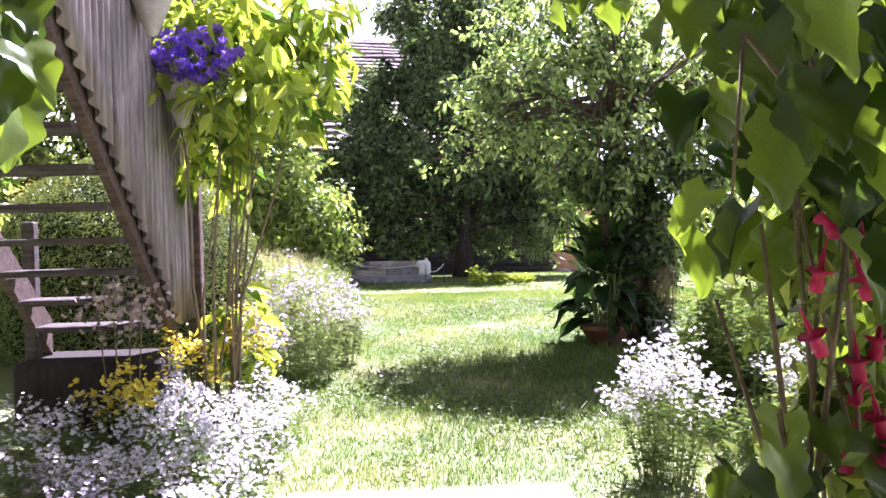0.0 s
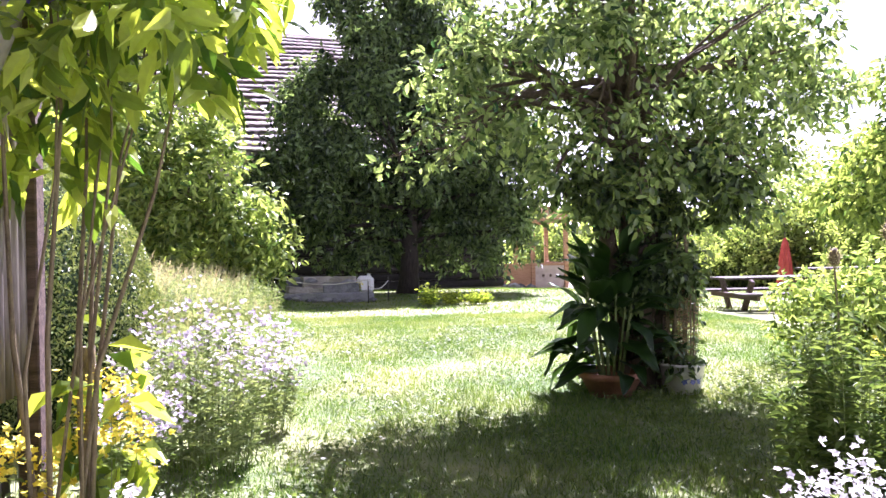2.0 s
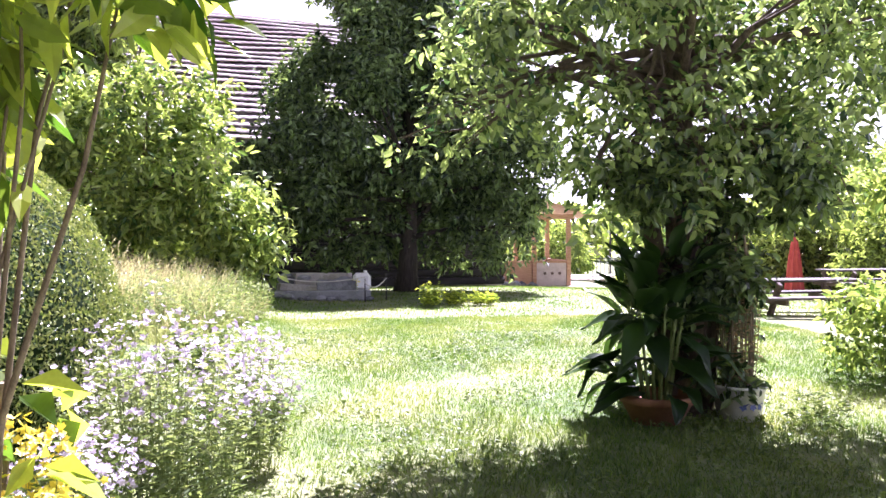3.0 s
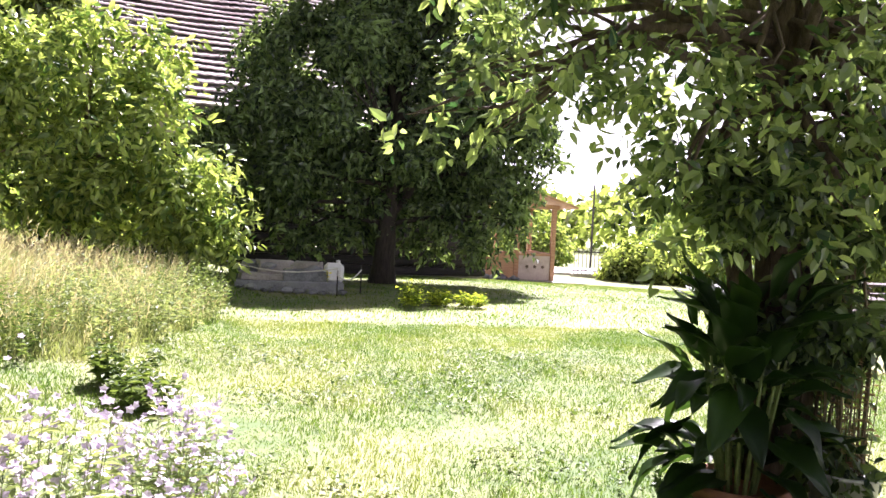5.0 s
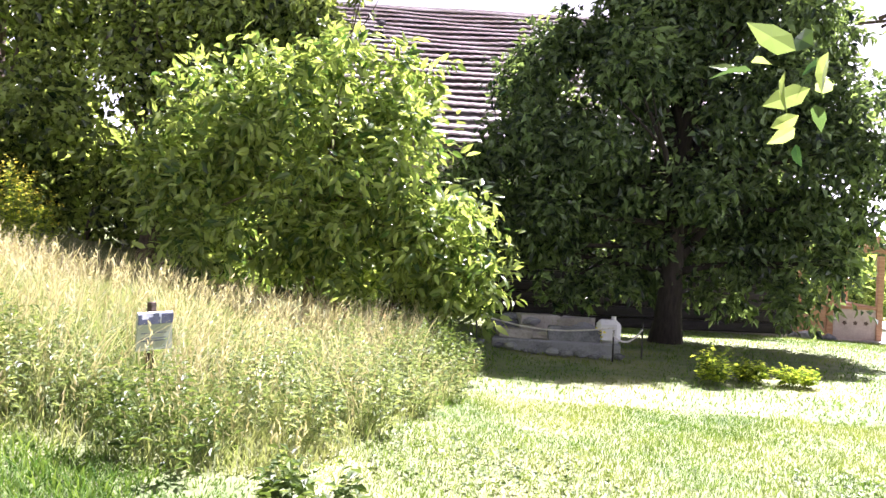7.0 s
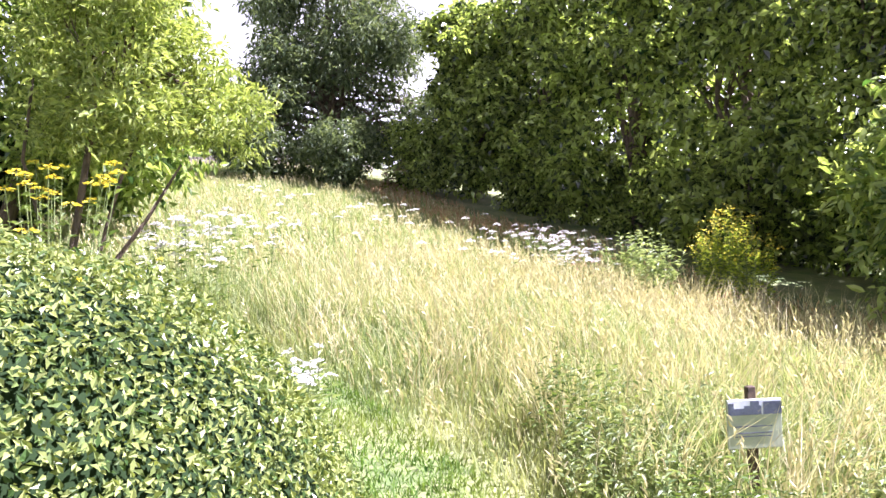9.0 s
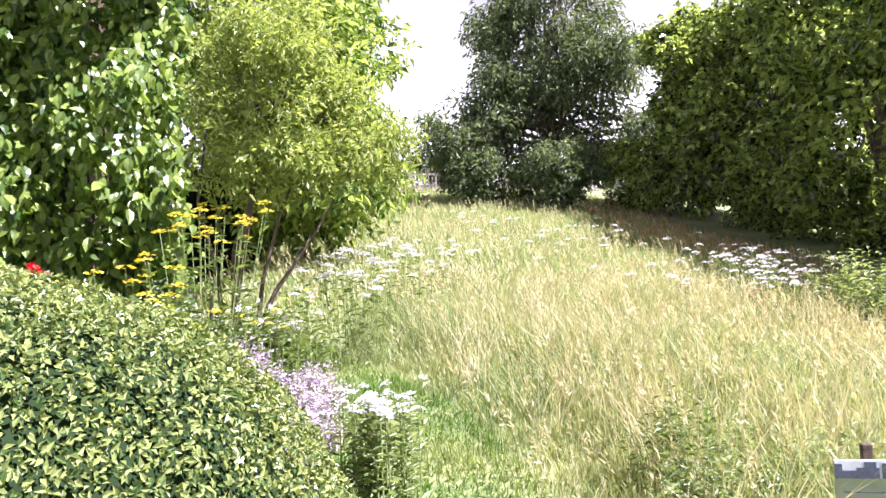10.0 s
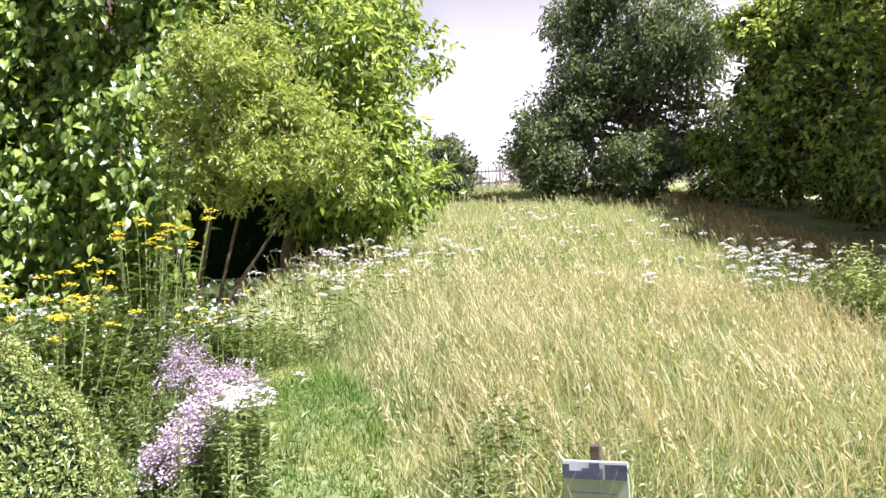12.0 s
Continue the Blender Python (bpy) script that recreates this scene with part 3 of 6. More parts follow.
def meadow_area(name, n, x0, x1, y0, y1, h, w, mat, label, tall=0.0, lean=0.3):
    x, y = scatter(n, x0, x1, y0, y1)
    k = is_meadow(x, y)
    x, y = x[k], y[k]
    p = on_ground(x, y, -0.02)
    patch = 1 + 0.45 * value_noise(x, y, 0.7, 2.0)
    hh = (tall + h * rng.uniform(0.35, 1.1, len(x))) * patch * (0.22 + 0.78 * meadow_edge(x, y)) * meadow_fall(x, y)
    bent = (np.array([0.35, -0.5]) * 0.2 + rng.normal(size=(len(x), 2))) * hh[:, None] * lean
    v, f = blades(p, hh, w * rng.uniform(0.6, 1.3, len(x)), bent, 3)
    tagged(hang(name, mesh_of(name, v, f, mat)), label, "grass", kind="stuff")
    return p, hh, bent


meadow_area("meadow_grass", 130000, -8.0, -0.8, 9.0, 17.0, 0.52, 0.009, MEADOW_BLADE, "tall yellow-green unmown meadow grass on the slope")
meadow_area("meadow_grass", 130000, -34.0, -8.0, 2.5, 19.0, 0.45, 0.02, MEADOW_BLADE, "tall yellow-green unmown meadow grass on the slope")


def seed_heads(name, n, x0, x1, y0, y1, h, w, mat, label, where=None):
    x, y = scatter(n, x0, x1, y0, y1)
    k = is_meadow(x, y)
    if where is not None:
        k &= where(x, y)
    x, y = x[k], y[k]
    p = on_ground(x, y, -0.02)
    hh = h * rng.uniform(0.55, 1.15, len(x)) * (0.35 + 0.65 * meadow_edge(x, y)) * meadow_fall(x, y)
    bent = (np.array([0.3, -0.5]) * 0.5 + rng.normal(size=(len(x), 2))) * hh[:, None] * 0.26
    v1, f1 = blades(p, hh, w * 0.45, bent, 3)
    tip = p + np.concatenate([bent, (hh * 0.86)[:, None]], 1)
    per = 5
    T = np.repeat(tip, per, 0) + np.tile(np.linspace(-0.05, 0.06, per), len(tip))[:, None] * np.array([0.25, -0.3, 1.0])
    al = rng.normal(size=(len(T), 3)) * 0.45 + np.array([0.2, -0.3, 1.0])
    v2, f2 = leaves(T, al, rng.normal(size=(len(T), 3)), 0.055, w * 1.3)
    v, f = stack((v1, f1), (v2, f2))
    tagged(hang(name, mesh_of(name, v, f, mat)), label, "grass", kind="stuff")


seed_heads("dry_grass_stalks", 3000, -8.0, -0.9, 9.5, 17.0, 0.72, 0.010, DRY_STALK, "dry straw-coloured grass stalks with feathery seed heads")
seed_heads("dry_grass_stalks", 4500, -34.0, -8.0, 3.0, 19.0, 0.6, 0.02, DRY_STALK, "dry straw-coloured grass stalks with feathery seed heads")
seed_heads("reddish_grass_stalks", 5000, -26.0, -1.0, 12.5, 19.0, 0.8, 0.014, RED_STALK, "reddish-brown ripe grass along the meadow's shady edge",
           lambda a, b: b > np.interp(-a, [1.0, 6.0, 12.0, 25.0], [14.4, 14.3, 15.6, 16.6]))

# pale arching straw in clumps
cx, cy = scatter(300, -9.0, -1.4, 9.8, 15.5)
k = is_meadow(cx, cy) & (meadow_edge(cx, cy) > 0.25)
cx, cy = cx[k], cy[k]
per = 26
x = np.repeat(cx, per) + rng.normal(size=len(cx) * per) * 0.09
y = np.repeat(cy, per) + rng.normal(size=len(cx) * per) * 0.09
sway = np.repeat(rng.normal(size=(len(cx), 2)) * 0.14 + np.array([0.1, -0.08]), per, 0) + rng.normal(size=(len(x), 2)) * 0.12
v, f = blades(on_ground(x, y, -0.02), rng.uniform(0.4, 0.78, len(x)), 0.007, sway, 3)
tagged(hang("pale_straw", mesh_of("pale_straw", v, f, DRY_STALK)), "clumps of pale arching dry straw in the meadow", "grass", kind="stuff")

# ---- far distance ----
def far_ring(name, label, r0, h0, mat, a0, a1, n, leaf):
    a = rng.uniform(radians(a0), radians(a1), n)
    r = r0 * rng.uniform(0.9, 1.15, n)
    x, y = r * np.sin(a), r * np.cos(a)
    tall = h0 * (1 + 0.5 * np.array([noise.noise(Vector((q * 14, 1, 5))) for q in a]))
    p = np.stack([x, y, gz(x, y) + rng.uniform(0, 1, n) ** 0.8 * tall], 1)
    al = rng.normal(size=(n, 3))
    v, f = leaves(p, al, rng.normal(size=(n, 3)) + np.array([0, 0, 0.6]), leaf * rng.uniform(0.6, 1.3, n), leaf * 0.7)
    tagged(hang(name, mesh_of(name, v, f, mat)), label, "trees", kind="stuff")


far_ring("far_woods", "distant hazy green line of trees", 75, 5.0, MAPLE_LEAF, -20, 75, 9000, 1.1)
far_ring("far_woods", "distant hazy green line of trees", 65, 4.0, GREY_LEAF, 75, 330, 14000, 1.3)

# ---- the old farmhouse behind the big tree ----
house = thing("farmhouse", (-4, 24, 0.2), "old farmhouse with dark log wall and weathered red tile roof", "house")
HX0, HX1, EAVE_Y, EAVE_Z, RIDGE_Y, RIDGE_Z = -8.0, 5.6, 23.0, 3.9, 31.0, 9.25
wall = part("wall", slab(HX0 + 0.4, HX1 - 0.4, 23.72, 24.0, -0.3, 4.2, 0), PLASTER, house, "pale plaster upper wall")
part("wall", slab(HX0 + 0.4, HX1 - 0.4, 38.0, 38.3, -0.3, 4.2, 0), PLASTER, house)
for xe in (HX0 + 0.4, HX1 - 0.7):
    bm = bmesh.new()
    for q in ((24.0, -0.3), (38.0, -0.3), (38.0, 4.2), (31.0, 8.85), (24.0, 4.2)):
        bm.verts.new((xe, q[0], q[1]))
    face = bm.faces.new(bm.verts)
    ext = bmesh.ops.extrude_face_region(bm, geom=[face])
    bmesh.ops.translate(bm, vec=(0.3, 0, 0), verts=[q for q in ext["geom"] if isinstance(q, bmesh.types.BMVert)])
    part("gable_wall", bm, PLASTER, house)
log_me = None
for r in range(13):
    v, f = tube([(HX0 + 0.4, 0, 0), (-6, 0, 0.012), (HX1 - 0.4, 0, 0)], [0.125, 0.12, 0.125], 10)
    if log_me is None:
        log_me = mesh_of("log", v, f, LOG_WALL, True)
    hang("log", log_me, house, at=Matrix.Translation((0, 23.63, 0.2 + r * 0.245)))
deck = bmesh.new()
for (ya, za), (yb, zb) in (((EAVE_Y, EAVE_Z), (RIDGE_Y, RIDGE_Z)), ((RIDGE_Y, RIDGE_Z), (39.0, 3.9))):
    q = [deck.verts.new((xx, yy, zz - d)) for d in (0.04, 0.16) for xx, yy, zz in ((HX0, ya, za), (HX1, ya, za), (HX1, yb, zb), (HX0, yb, zb))]
    for ids in ((0, 1, 2, 3), (7, 6, 5, 4), (0, 4, 5, 1), (1, 5, 6, 2), (2, 6, 7, 3), (3, 7, 4, 0)):
        deck.faces.new([q[j] for j in ids])
roof = part("roof", deck, TILE, house, "sagging roof of weathered red clay tiles")
part("gutter", slab(HX0, HX1, EAVE_Y - 0.14, EAVE_Y - 0.02, EAVE_Z - 0.16, EAVE_Z - 0.06, 0.03), IRON, house)
slope = math.atan2(RIDGE_Z - EAVE_Z, RIDGE_Y - EAVE_Y)
slen = math.hypot(RIDGE_Z - EAVE_Z, RIDGE_Y - EAVE_Y)
tw, tl, expose = 0.27, 0.5, 0.40
prof = [(-0.51, 0.0), (-0.3, 0.008), (-0.08, 0.012), (0.14, 0.008), (0.32, 0.001), (0.51, 0.0)]
tv = [(a * tw, b, c + d) for b, d in ((0.0, 0.15), (tl, 0.0)) for a, c in prof] + [(a * tw, 0.0, c + 0.105) for a, c in prof]
tf = [(j, j + 1, j + 7, j + 6) for j in range(5)] + [(j + 12, j + 13, j + 1, j) for j in range(5)]
tile_me = mesh_of("tile", tv, tf, TILE)
rows_n = int(slen / expose)
near, rest = [], []
for r in range(rows_n):
    for c in range(int((HX1 - HX0) / tw)):
        xx = HX0 + (c + 0.5) * tw
        s = r * expose - 0.05
        sag = 0.045 * (1 + math.sin(xx * 0.9 + 0.6)) * math.sin(r / rows_n * 3.0) + 0.018 * math.sin(xx * 1.7 + r * 1.3)
        m = (Matrix.Translation((xx + random.uniform(-0.008, 0.008), EAVE_Y + s * math.cos(slope), EAVE_Z + s * math.sin(slope) + sag))
             @ Matrix.Rotation(slope + random.uniform(-0.012, 0.012), 4, "X") @ Matrix.Rotation(random.uniform(-0.01, 0.01), 4, "Z"))
        (near if -4.2 < xx < -0.6 and r >= 5 else rest).append(m)
for m in near[:300]:
    hang("tile", tile_me, roof, at=m)
rest += near[300:]
base = np.array(tv)
tv_all = np.concatenate([base @ np.array(m.to_3x3()).T + np.array(m.translation) for m in rest])
tf_all = np.concatenate([np.array(tf) + j * len(tv) for j in range(len(rest))])
tagged(hang("roof_tiles", mesh_of("roof_tiles", tv_all, tf_all, TILE), roof), kind="stuff")
v, f = tube([(HX0, RIDGE_Y, RIDGE_Z + 0.02), (-5, RIDGE_Y, RIDGE_Z - 0.02), (-2, RIDGE_Y, RIDGE_Z + 0.0), (HX1, RIDGE_Y, RIDGE_Z + 0.02)], [0.11] * 4, 8)
hang("ridge_cap", mesh_of("ridge_cap", v, f, TILE, True), house)
vx, vy = -4.6, 28.8
vz = EAVE_Z + (vy - EAVE_Y) * math.tan(slope)
v, f = lathe([(0.07, -0.1), (0.07, 0.28), (0.13, 0.3), (0.13, 0.36), (0.01, 0.42)], 12)
hang("roof_vent", mesh_of("roof_vent", v, f, IRON), house, "small dark roof vent", Matrix.Translation((vx, vy, vz)))
part("snow_guard", slab(vx - 0.35, vx + 0.1, vy - 0.35, vy - 0.22, vz - 0.2, vz - 0.08, 0.01), IRON, house)

house.rotation_euler = (0, 0, radians(12))

# ---- timber garden pavilion ----
pav = thing("garden_pavilion", (6.6, 28.5, -0.1), "open timber garden pavilion with low panels and small roof", "pavilion")
PX0, PX1, PY0, PY1, PZ = 5.3, 7.7, 27.5, 30.0, -0.15
for px in (PX0, 6.55, PX1):
    for py in (PY0, PY1):
        part("post", slab(px - 0.07, px + 0.07, py - 0.07, py + 0.07, PZ, 2.05, 0.008), NEW_WOOD, pav)
part("panel", slab(PX0 + 0.07, 6.48, PY0 - 0.025, PY0 + 0.025, PZ + 0.03, 0.62), NEW_WOOD, pav, "reddish-brown board panel")
carved = part("panel", slab(6.62, PX1 - 0.07, PY0 - 0.025, PY0 + 0.025, PZ + 0.03, 0.62), PALE_BOARD, pav, "pale board panel with star cut-outs")
for px in (6.9, 7.15, 7.4):
    v, f = rosettes(np.array([[px, PY0 - 0.03, 0.28]]), np.array([[0, -1.0, 0]]), np.array([0.13]), 5, 0.02)
    hang("star", mesh_of("star", v, f, OLD_WOOD), carved)
part("panel", slab(PX1 - 0.025, PX1 + 0.025, PY0 + 0.07, PY1 - 0.07, PZ + 0.03, 0.62), PALE_BOARD, pav)
part("panel", slab(PX0 + 0.07, PX1 - 0.07, PY1 - 0.025, PY1 + 0.025, PZ + 0.03, 0.62), NEW_WOOD, pav)
for py in (PY0, PY1):
    part("beam", slab(PX0 - 0.15, PX1 + 0.15, py - 0.06, py + 0.06, 2.05, 2.2, 0.01), NEW_WOOD, pav)
for px in (PX0, PX1):
    part("rail", slab(px - 0.05, px + 0.05, PY0, PY1, 0.62, 0.7, 0.01), NEW_WOOD, pav)
part("rail", slab(PX0, PX1, PY0 - 0.045, PY0 + 0.045, 0.62, 0.69, 0.01), NEW_WOOD, pav)
bm = bmesh.new()
xm = 6.5
for d in (0.0, -0.06):
    for px, pz in ((PX0 - 0.6, 2.16), (xm, 2.75), (PX1 + 0.6, 2.16)):
        bm.verts.new((px, PY0 - 0.5, pz + d))
        bm.verts.new((px, PY1 + 0.5, pz + d))
bm.verts.ensure_lookup_table()
for ids in ((0, 1, 3, 2), (2, 3, 5, 4), (6, 8, 9, 7), (8, 10, 11, 9), (0, 2, 8, 6), (2, 4, 10, 8), (1, 7, 9, 3), (3, 9, 11, 5), (0, 6, 7, 1), (4, 5, 11, 10)):
    bm.faces.new([bm.verts[j] for j in ids])
part("roof", bm, NEW_WOOD, pav, "low-pitched wooden roof")
part("floor", slab(PX0 - 0.3, PX1 + 0.9, PY0 - 0.6, PY1 + 0.3, PZ - 0.15, PZ + 0.02, 0.02), CONCRETE, pav, "grey paved floor")


def rock(name, x, y, size, label, group="", mat=STONE, dz=0.0, flat=0.65):
    bm = bmesh.new()
    bmesh.ops.create_icosphere(bm, subdivisions=2, radius=0.5)
    o = random.uniform(0, 50)
    for q in bm.verts:
        k = 1 + 0.45 * noise.noise(q.co * 2.2 + Vector((o, 0, 0)))
        q.co = Vector((q.co.x * size * k * 1.25, q.co.y * size * k, q.co.z * size * k * flat))
    z = float(gz(x, y)) + size * flat * 0.36 + dz
    me = bpy.data.meshes.new(name)
    bm.to_mesh(me)
    bm.free()
    me.materials.append(mat)
    ob = new(name, me)
    ob.location, ob.rotation_euler = (x, y, z), (0, 0, random.uniform(0, 6))
    return tagged(ob, label, "stone", group)


for j in range(9):
    rock("border_stone", 3.9 + j * 0.28, 26.2 + random.uniform(-0.25, 0.25), random.uniform(0.2, 0.36), "rough grey stone lying by the pavilion", "stones by the pavilion")

# ---- stone basin with slabs, canister and rope barrier ----
basin = thing("stone_basin", (-0.2, 18.2, 0.2), "low grey concrete basin heaped with stone slabs", "basin")
bz = 0.22
for a in ((-1.05, 0.75, 17.75, 17.9), (-1.05, 0.75, 18.75, 18.9), (-1.05, -0.9, 17.9, 18.75), (0.6, 0.75, 17.9, 18.75)):
    part("side", slab(*a, bz - 0.1, bz + 0.24, 0.015), STONE, basin)
part("fill", slab(-0.9, 0.6, 17.9, 18.75, bz - 0.1, bz + 0.22, 0), SOIL, basin)
for j, (px, py, w, d, h, a) in enumerate(((-0.75, 18.05, 0.5, 0.35, 0.13, 12), (-0.25, 18.1, 0.55, 0.3, 0.10, -8), (0.1, 18.0, 0.75, 0.25, 0.2, 4), (-0.45, 18.45, 0.6, 0.35, 0.3, 20),
                                          (0.15, 18.45, 0.5, 0.35, 0.28, -15), (-0.95, 18.35, 0.4, 0.3, 0.2, 30))):
    m = Matrix.Translation((px, py, bz + (0.22 if py < 18.3 else 0.26))) @ Matrix.Rotation(radians(a), 4, "Z") @ Matrix.Rotation(radians(random.uniform(-6, 6)), 4, "Y")
    bm = slab(-w / 2, w / 2, -d / 2, d / 2, 0, h, 0.02)
    for q in bm.verts:
        q.co += Vector((random.uniform(-0.02, 0.02), random.uniform(-0.02, 0.02), random.uniform(-0.015, 0.015)))
    bm.transform(m)
    me = bpy.data.meshes.new("stone_slab")
    bm.to_mesh(me)
    bm.free()
    me.materials.append(CONCRETE if j % 3 != 2 else STONE)
    tagged(new("stone_slab", me), "rough pale grey stone slab on the basin", "stone", "slabs on the basin")
for j in range(12):
    rock("rubble_stone", -1.35 + j * 0.19 + random.uniform(-0.05, 0.05), 17.58 + random.uniform(-0.08, 0.06), random.uniform(0.1, 0.2), "small pale rubble stone at the basin's foot", "rubble by the basin")
for px, py, s in ((-0.55, 18.3, 0.3), (0.25, 18.3, 0.28), (-0.85, 18.5, 0.3)):
    rock("basin_stone", px, py, s, "rough grey stone heaped on the basin", "stones on the basin", STONE, 0.34, 0.42)
can = thing("canister", (0.58, 18.1, bz + 0.15), "white plastic canister standing on the basin", "canister")
bm = slab(0.42, 0.76, 17.92, 18.2, bz + 0.22, bz + 0.56, 0.06)
part("body", bm, WHITE_PLASTIC, can)
v, f = lathe([(0.035, 0.0), (0.035, 0.05), (0.0, 0.05)], 12)
hang("cap", mesh_of("cap", v, f, WHITE_PLASTIC), can, at=Matrix.Translation((0.66, 18.06, bz + 0.56)))
barrier = thing("rope_barrier", (0, 17.5, 0.2), "pale rope strung between thin garden stakes", "barrier")
stakes = [(-1.25, 17.5, 0.52), (0.62, 17.35, 0.42), (1.05, 17.9, 0.5)]
for px, py, h in stakes:
    z0 = float(gz(px, py))
    v, f = tube([(px, py, z0 - 0.1), (px, py, z0 + h)], [0.014, 0.012], 6)
    hang("stake", mesh_of("stake", v, f, IRON), barrier)
line = []
for (a, b, h1), (c, d, h2) in zip(stakes, stakes[1:]):
    for q in np.linspace(0, 1, 7):
        line.append((a + (c - a) * q, b + (d - b) * q - 0.012, float(gz(a, b)) + h1 * 0.8 * (1 - q) + h2 * 0.8 * q - 0.12 * math.sin(q * math.pi)))
v, f = tube(line, [0.011] * len(line), 6)
hang("rope", mesh_of("rope", v, f, ROPE), barrier)
herb("basin_plant", -0.15, 18.25, "small dry plant growing among the slabs", 0.6, 0.4, 0.3, 12, PALE_HERB, 0.05, base=bz + 0.2, per=8)
herb("basin_plant", 0.5, 17.8, "thin yellow-flowered stem by the basin", 0.12, 0.1, 0.55, 3, PALE_HERB, 0.05, YELLOW_PETAL, 0.05, 3, head_size=0.03, per=8)

# ---- large trees ----
tree("chestnut_tree", 1.7, 20.6, "large dark broad tree with branches drooping to the ground",
     [(1.6, 20.2, 4.0, 2.5, 1.5, 2.0), (-0.2, 20.0, 3.1, 1.5, 1.3, 1.3), (3.3, 20.2, 3.3, 1.6, 1.4, 1.5), (1.4, 20.4, 5.8, 1.8, 1.4, 1.7),
      (1.2, 20.3, 7.0, 1.0, 1.0, 1.1), (4.2, 20.2, 3.0, 0.9, 0.9, 1.1), (-0.9, 20.0, 2.4, 0.7, 0.8, 0.8), (2.8, 20.2, 5.2, 1.4, 1.2, 1.3), (3.9, 20.3, 1.6, 0.7, 0.8, 1.1), (1.6, 21.6, 3.0, 2.8, 0.8, 1.3), (0.3, 20.9, 1.8, 1.6, 0.6, 1.0), (2.7, 20.9, 1.8, 1.5, 0.6, 1.0), (3.6, 20.6, 4.6, 1.2, 1.0, 1.2), (2.2, 20.3, 6.6, 1.2, 1.0, 1.2), (0.0, 20.3, 4.6, 1.1, 1.0, 1.1)],
     DARK_LEAF, 8200, 8, 0.34, 0.16, 0.5, trunk=0.24, limbs=30, inner=0.2, rough=0.5, hang_down=0.3, seed=1, tufts=14, tuft=0.23, low=0.55, bark=SHADED_BARK)
tree("walnut_bush", -3.2, 15.9, "bushy light green young walnut with long leaflets",
     [(-4.4, 15.8, 3.25, 0.9, 0.8, 0.75), (-3.3, 15.8, 3.0, 1.1, 0.9, 0.9), (-2.3, 15.8, 2.5, 1.0, 0.8, 0.85), (-1.5, 15.8, 1.75, 0.65, 0.6, 0.55), (-3.7, 15.7, 2.0, 1.2, 0.8, 0.8),
      (-2.4, 15.7, 1.6, 1.0, 0.7, 0.6), (-2.6, 15.9, 3.6, 0.7, 0.7, 0.5), (-4.8, 15.7, 2.3, 0.6, 0.6, 0.6), (-1.15, 15.7, 1.35, 0.4, 0.45, 0.28)],
     WALNUT_LEAF, 1900, 9, 0.34, 0.15, 0.42, trunk=0.06, limbs=30, inner=0.15, rough=0.5, hang_down=0.15, seed=2, bark=WOODY, tufts=14, tuft=0.21, fine=True)
maples = "tall dark green deciduous tree at the meadow's edge"
tree("maple_tree", -7.4, 19.6, maples, [(-7.3, 19.4, 4.3, 2.1, 1.6, 2.4), (-8.4, 19.6, 6.6, 1.9, 1.6, 2.0), (-6.2, 19.6, 6.3, 1.6, 1.5, 2.2), (-7.2, 20.9, 2.9, 2.2, 0.7, 1.5)],
     MAPLE_LEAF, 2900, 7, 0.4, 0.16, 0.65, 0.2, 12, 0.3, 0.55, 0.15, seed=3, tufts=14, tuft=0.2, group="trees along the meadow")
tree("maple_tree", -11.2, 20.2, maples, [(-11.2, 20.0, 5.3, 2.4, 1.8, 2.9), (-12.4, 20.3, 8.0, 2.0, 1.7, 2.2), (-10.2, 20.2, 7.6, 1.9, 1.7, 2.3), (-11.2, 21.4, 3.3, 2.6, 0.7, 1.6)],
     MAPLE_LEAF, 2900, 7, 0.42, 0.18, 0.65, 0.22, 12, 0.3, 0.55, 0.15, seed=4, tufts=14, tuft=0.2, group="trees along the meadow")
tree("maple_tree", -15.6, 21.0, maples, [(-15.6, 20.8, 6.2, 2.7, 1.9, 3.0), (-16.8, 21.0, 9.0, 2.1, 1.8, 2.3), (-14.4, 21.0, 8.8, 2.0, 1.8, 2.4), (-15.6, 22.0, 4.1, 2.9, 0.7, 1.6)],
     MAPLE_LEAF, 2900, 7, 0.45, 0.20, 0.65, 0.24, 12, 0.3, 0.55, 0.15, seed=5, tufts=14, tuft=0.2, group="trees along the meadow")
tree("maple_tree", -20.4, 21.6, maples, [(-20.2, 21.6, 7.4, 2.5, 1.9, 3.0), (-19.0, 21.6, 9.8, 2.0, 1.8, 2.0), (-20.4, 21.4, 5.4, 2.5, 1.4, 1.3)],
     MAPLE_LEAF, 2600, 8, 0.5, 0.22, 0.6, 0.24, 10, 0.4, 0.45, 0.3, seed=6, group="trees along the meadow", tufts=13, tuft=0.22)
tree("maple_tree", -23.0, 20.4, maples, [(-23.0, 20.4, 7.6, 1.6, 1.5, 2.1), (-22.0, 20.4, 9.4, 1.6, 1.4, 1.5), (-23.4, 20.2, 6.0, 1.5, 1.2, 1.2), (-21.4, 20.0, 6.4, 1.5, 1.2, 1.6)],
     MAPLE_LEAF, 2600, 8, 0.45, 0.22, 0.6, 0.2, 12, 0.35, 0.5, 0.25, seed=67, group="trees along the meadow", tufts=13, tuft=0.22)
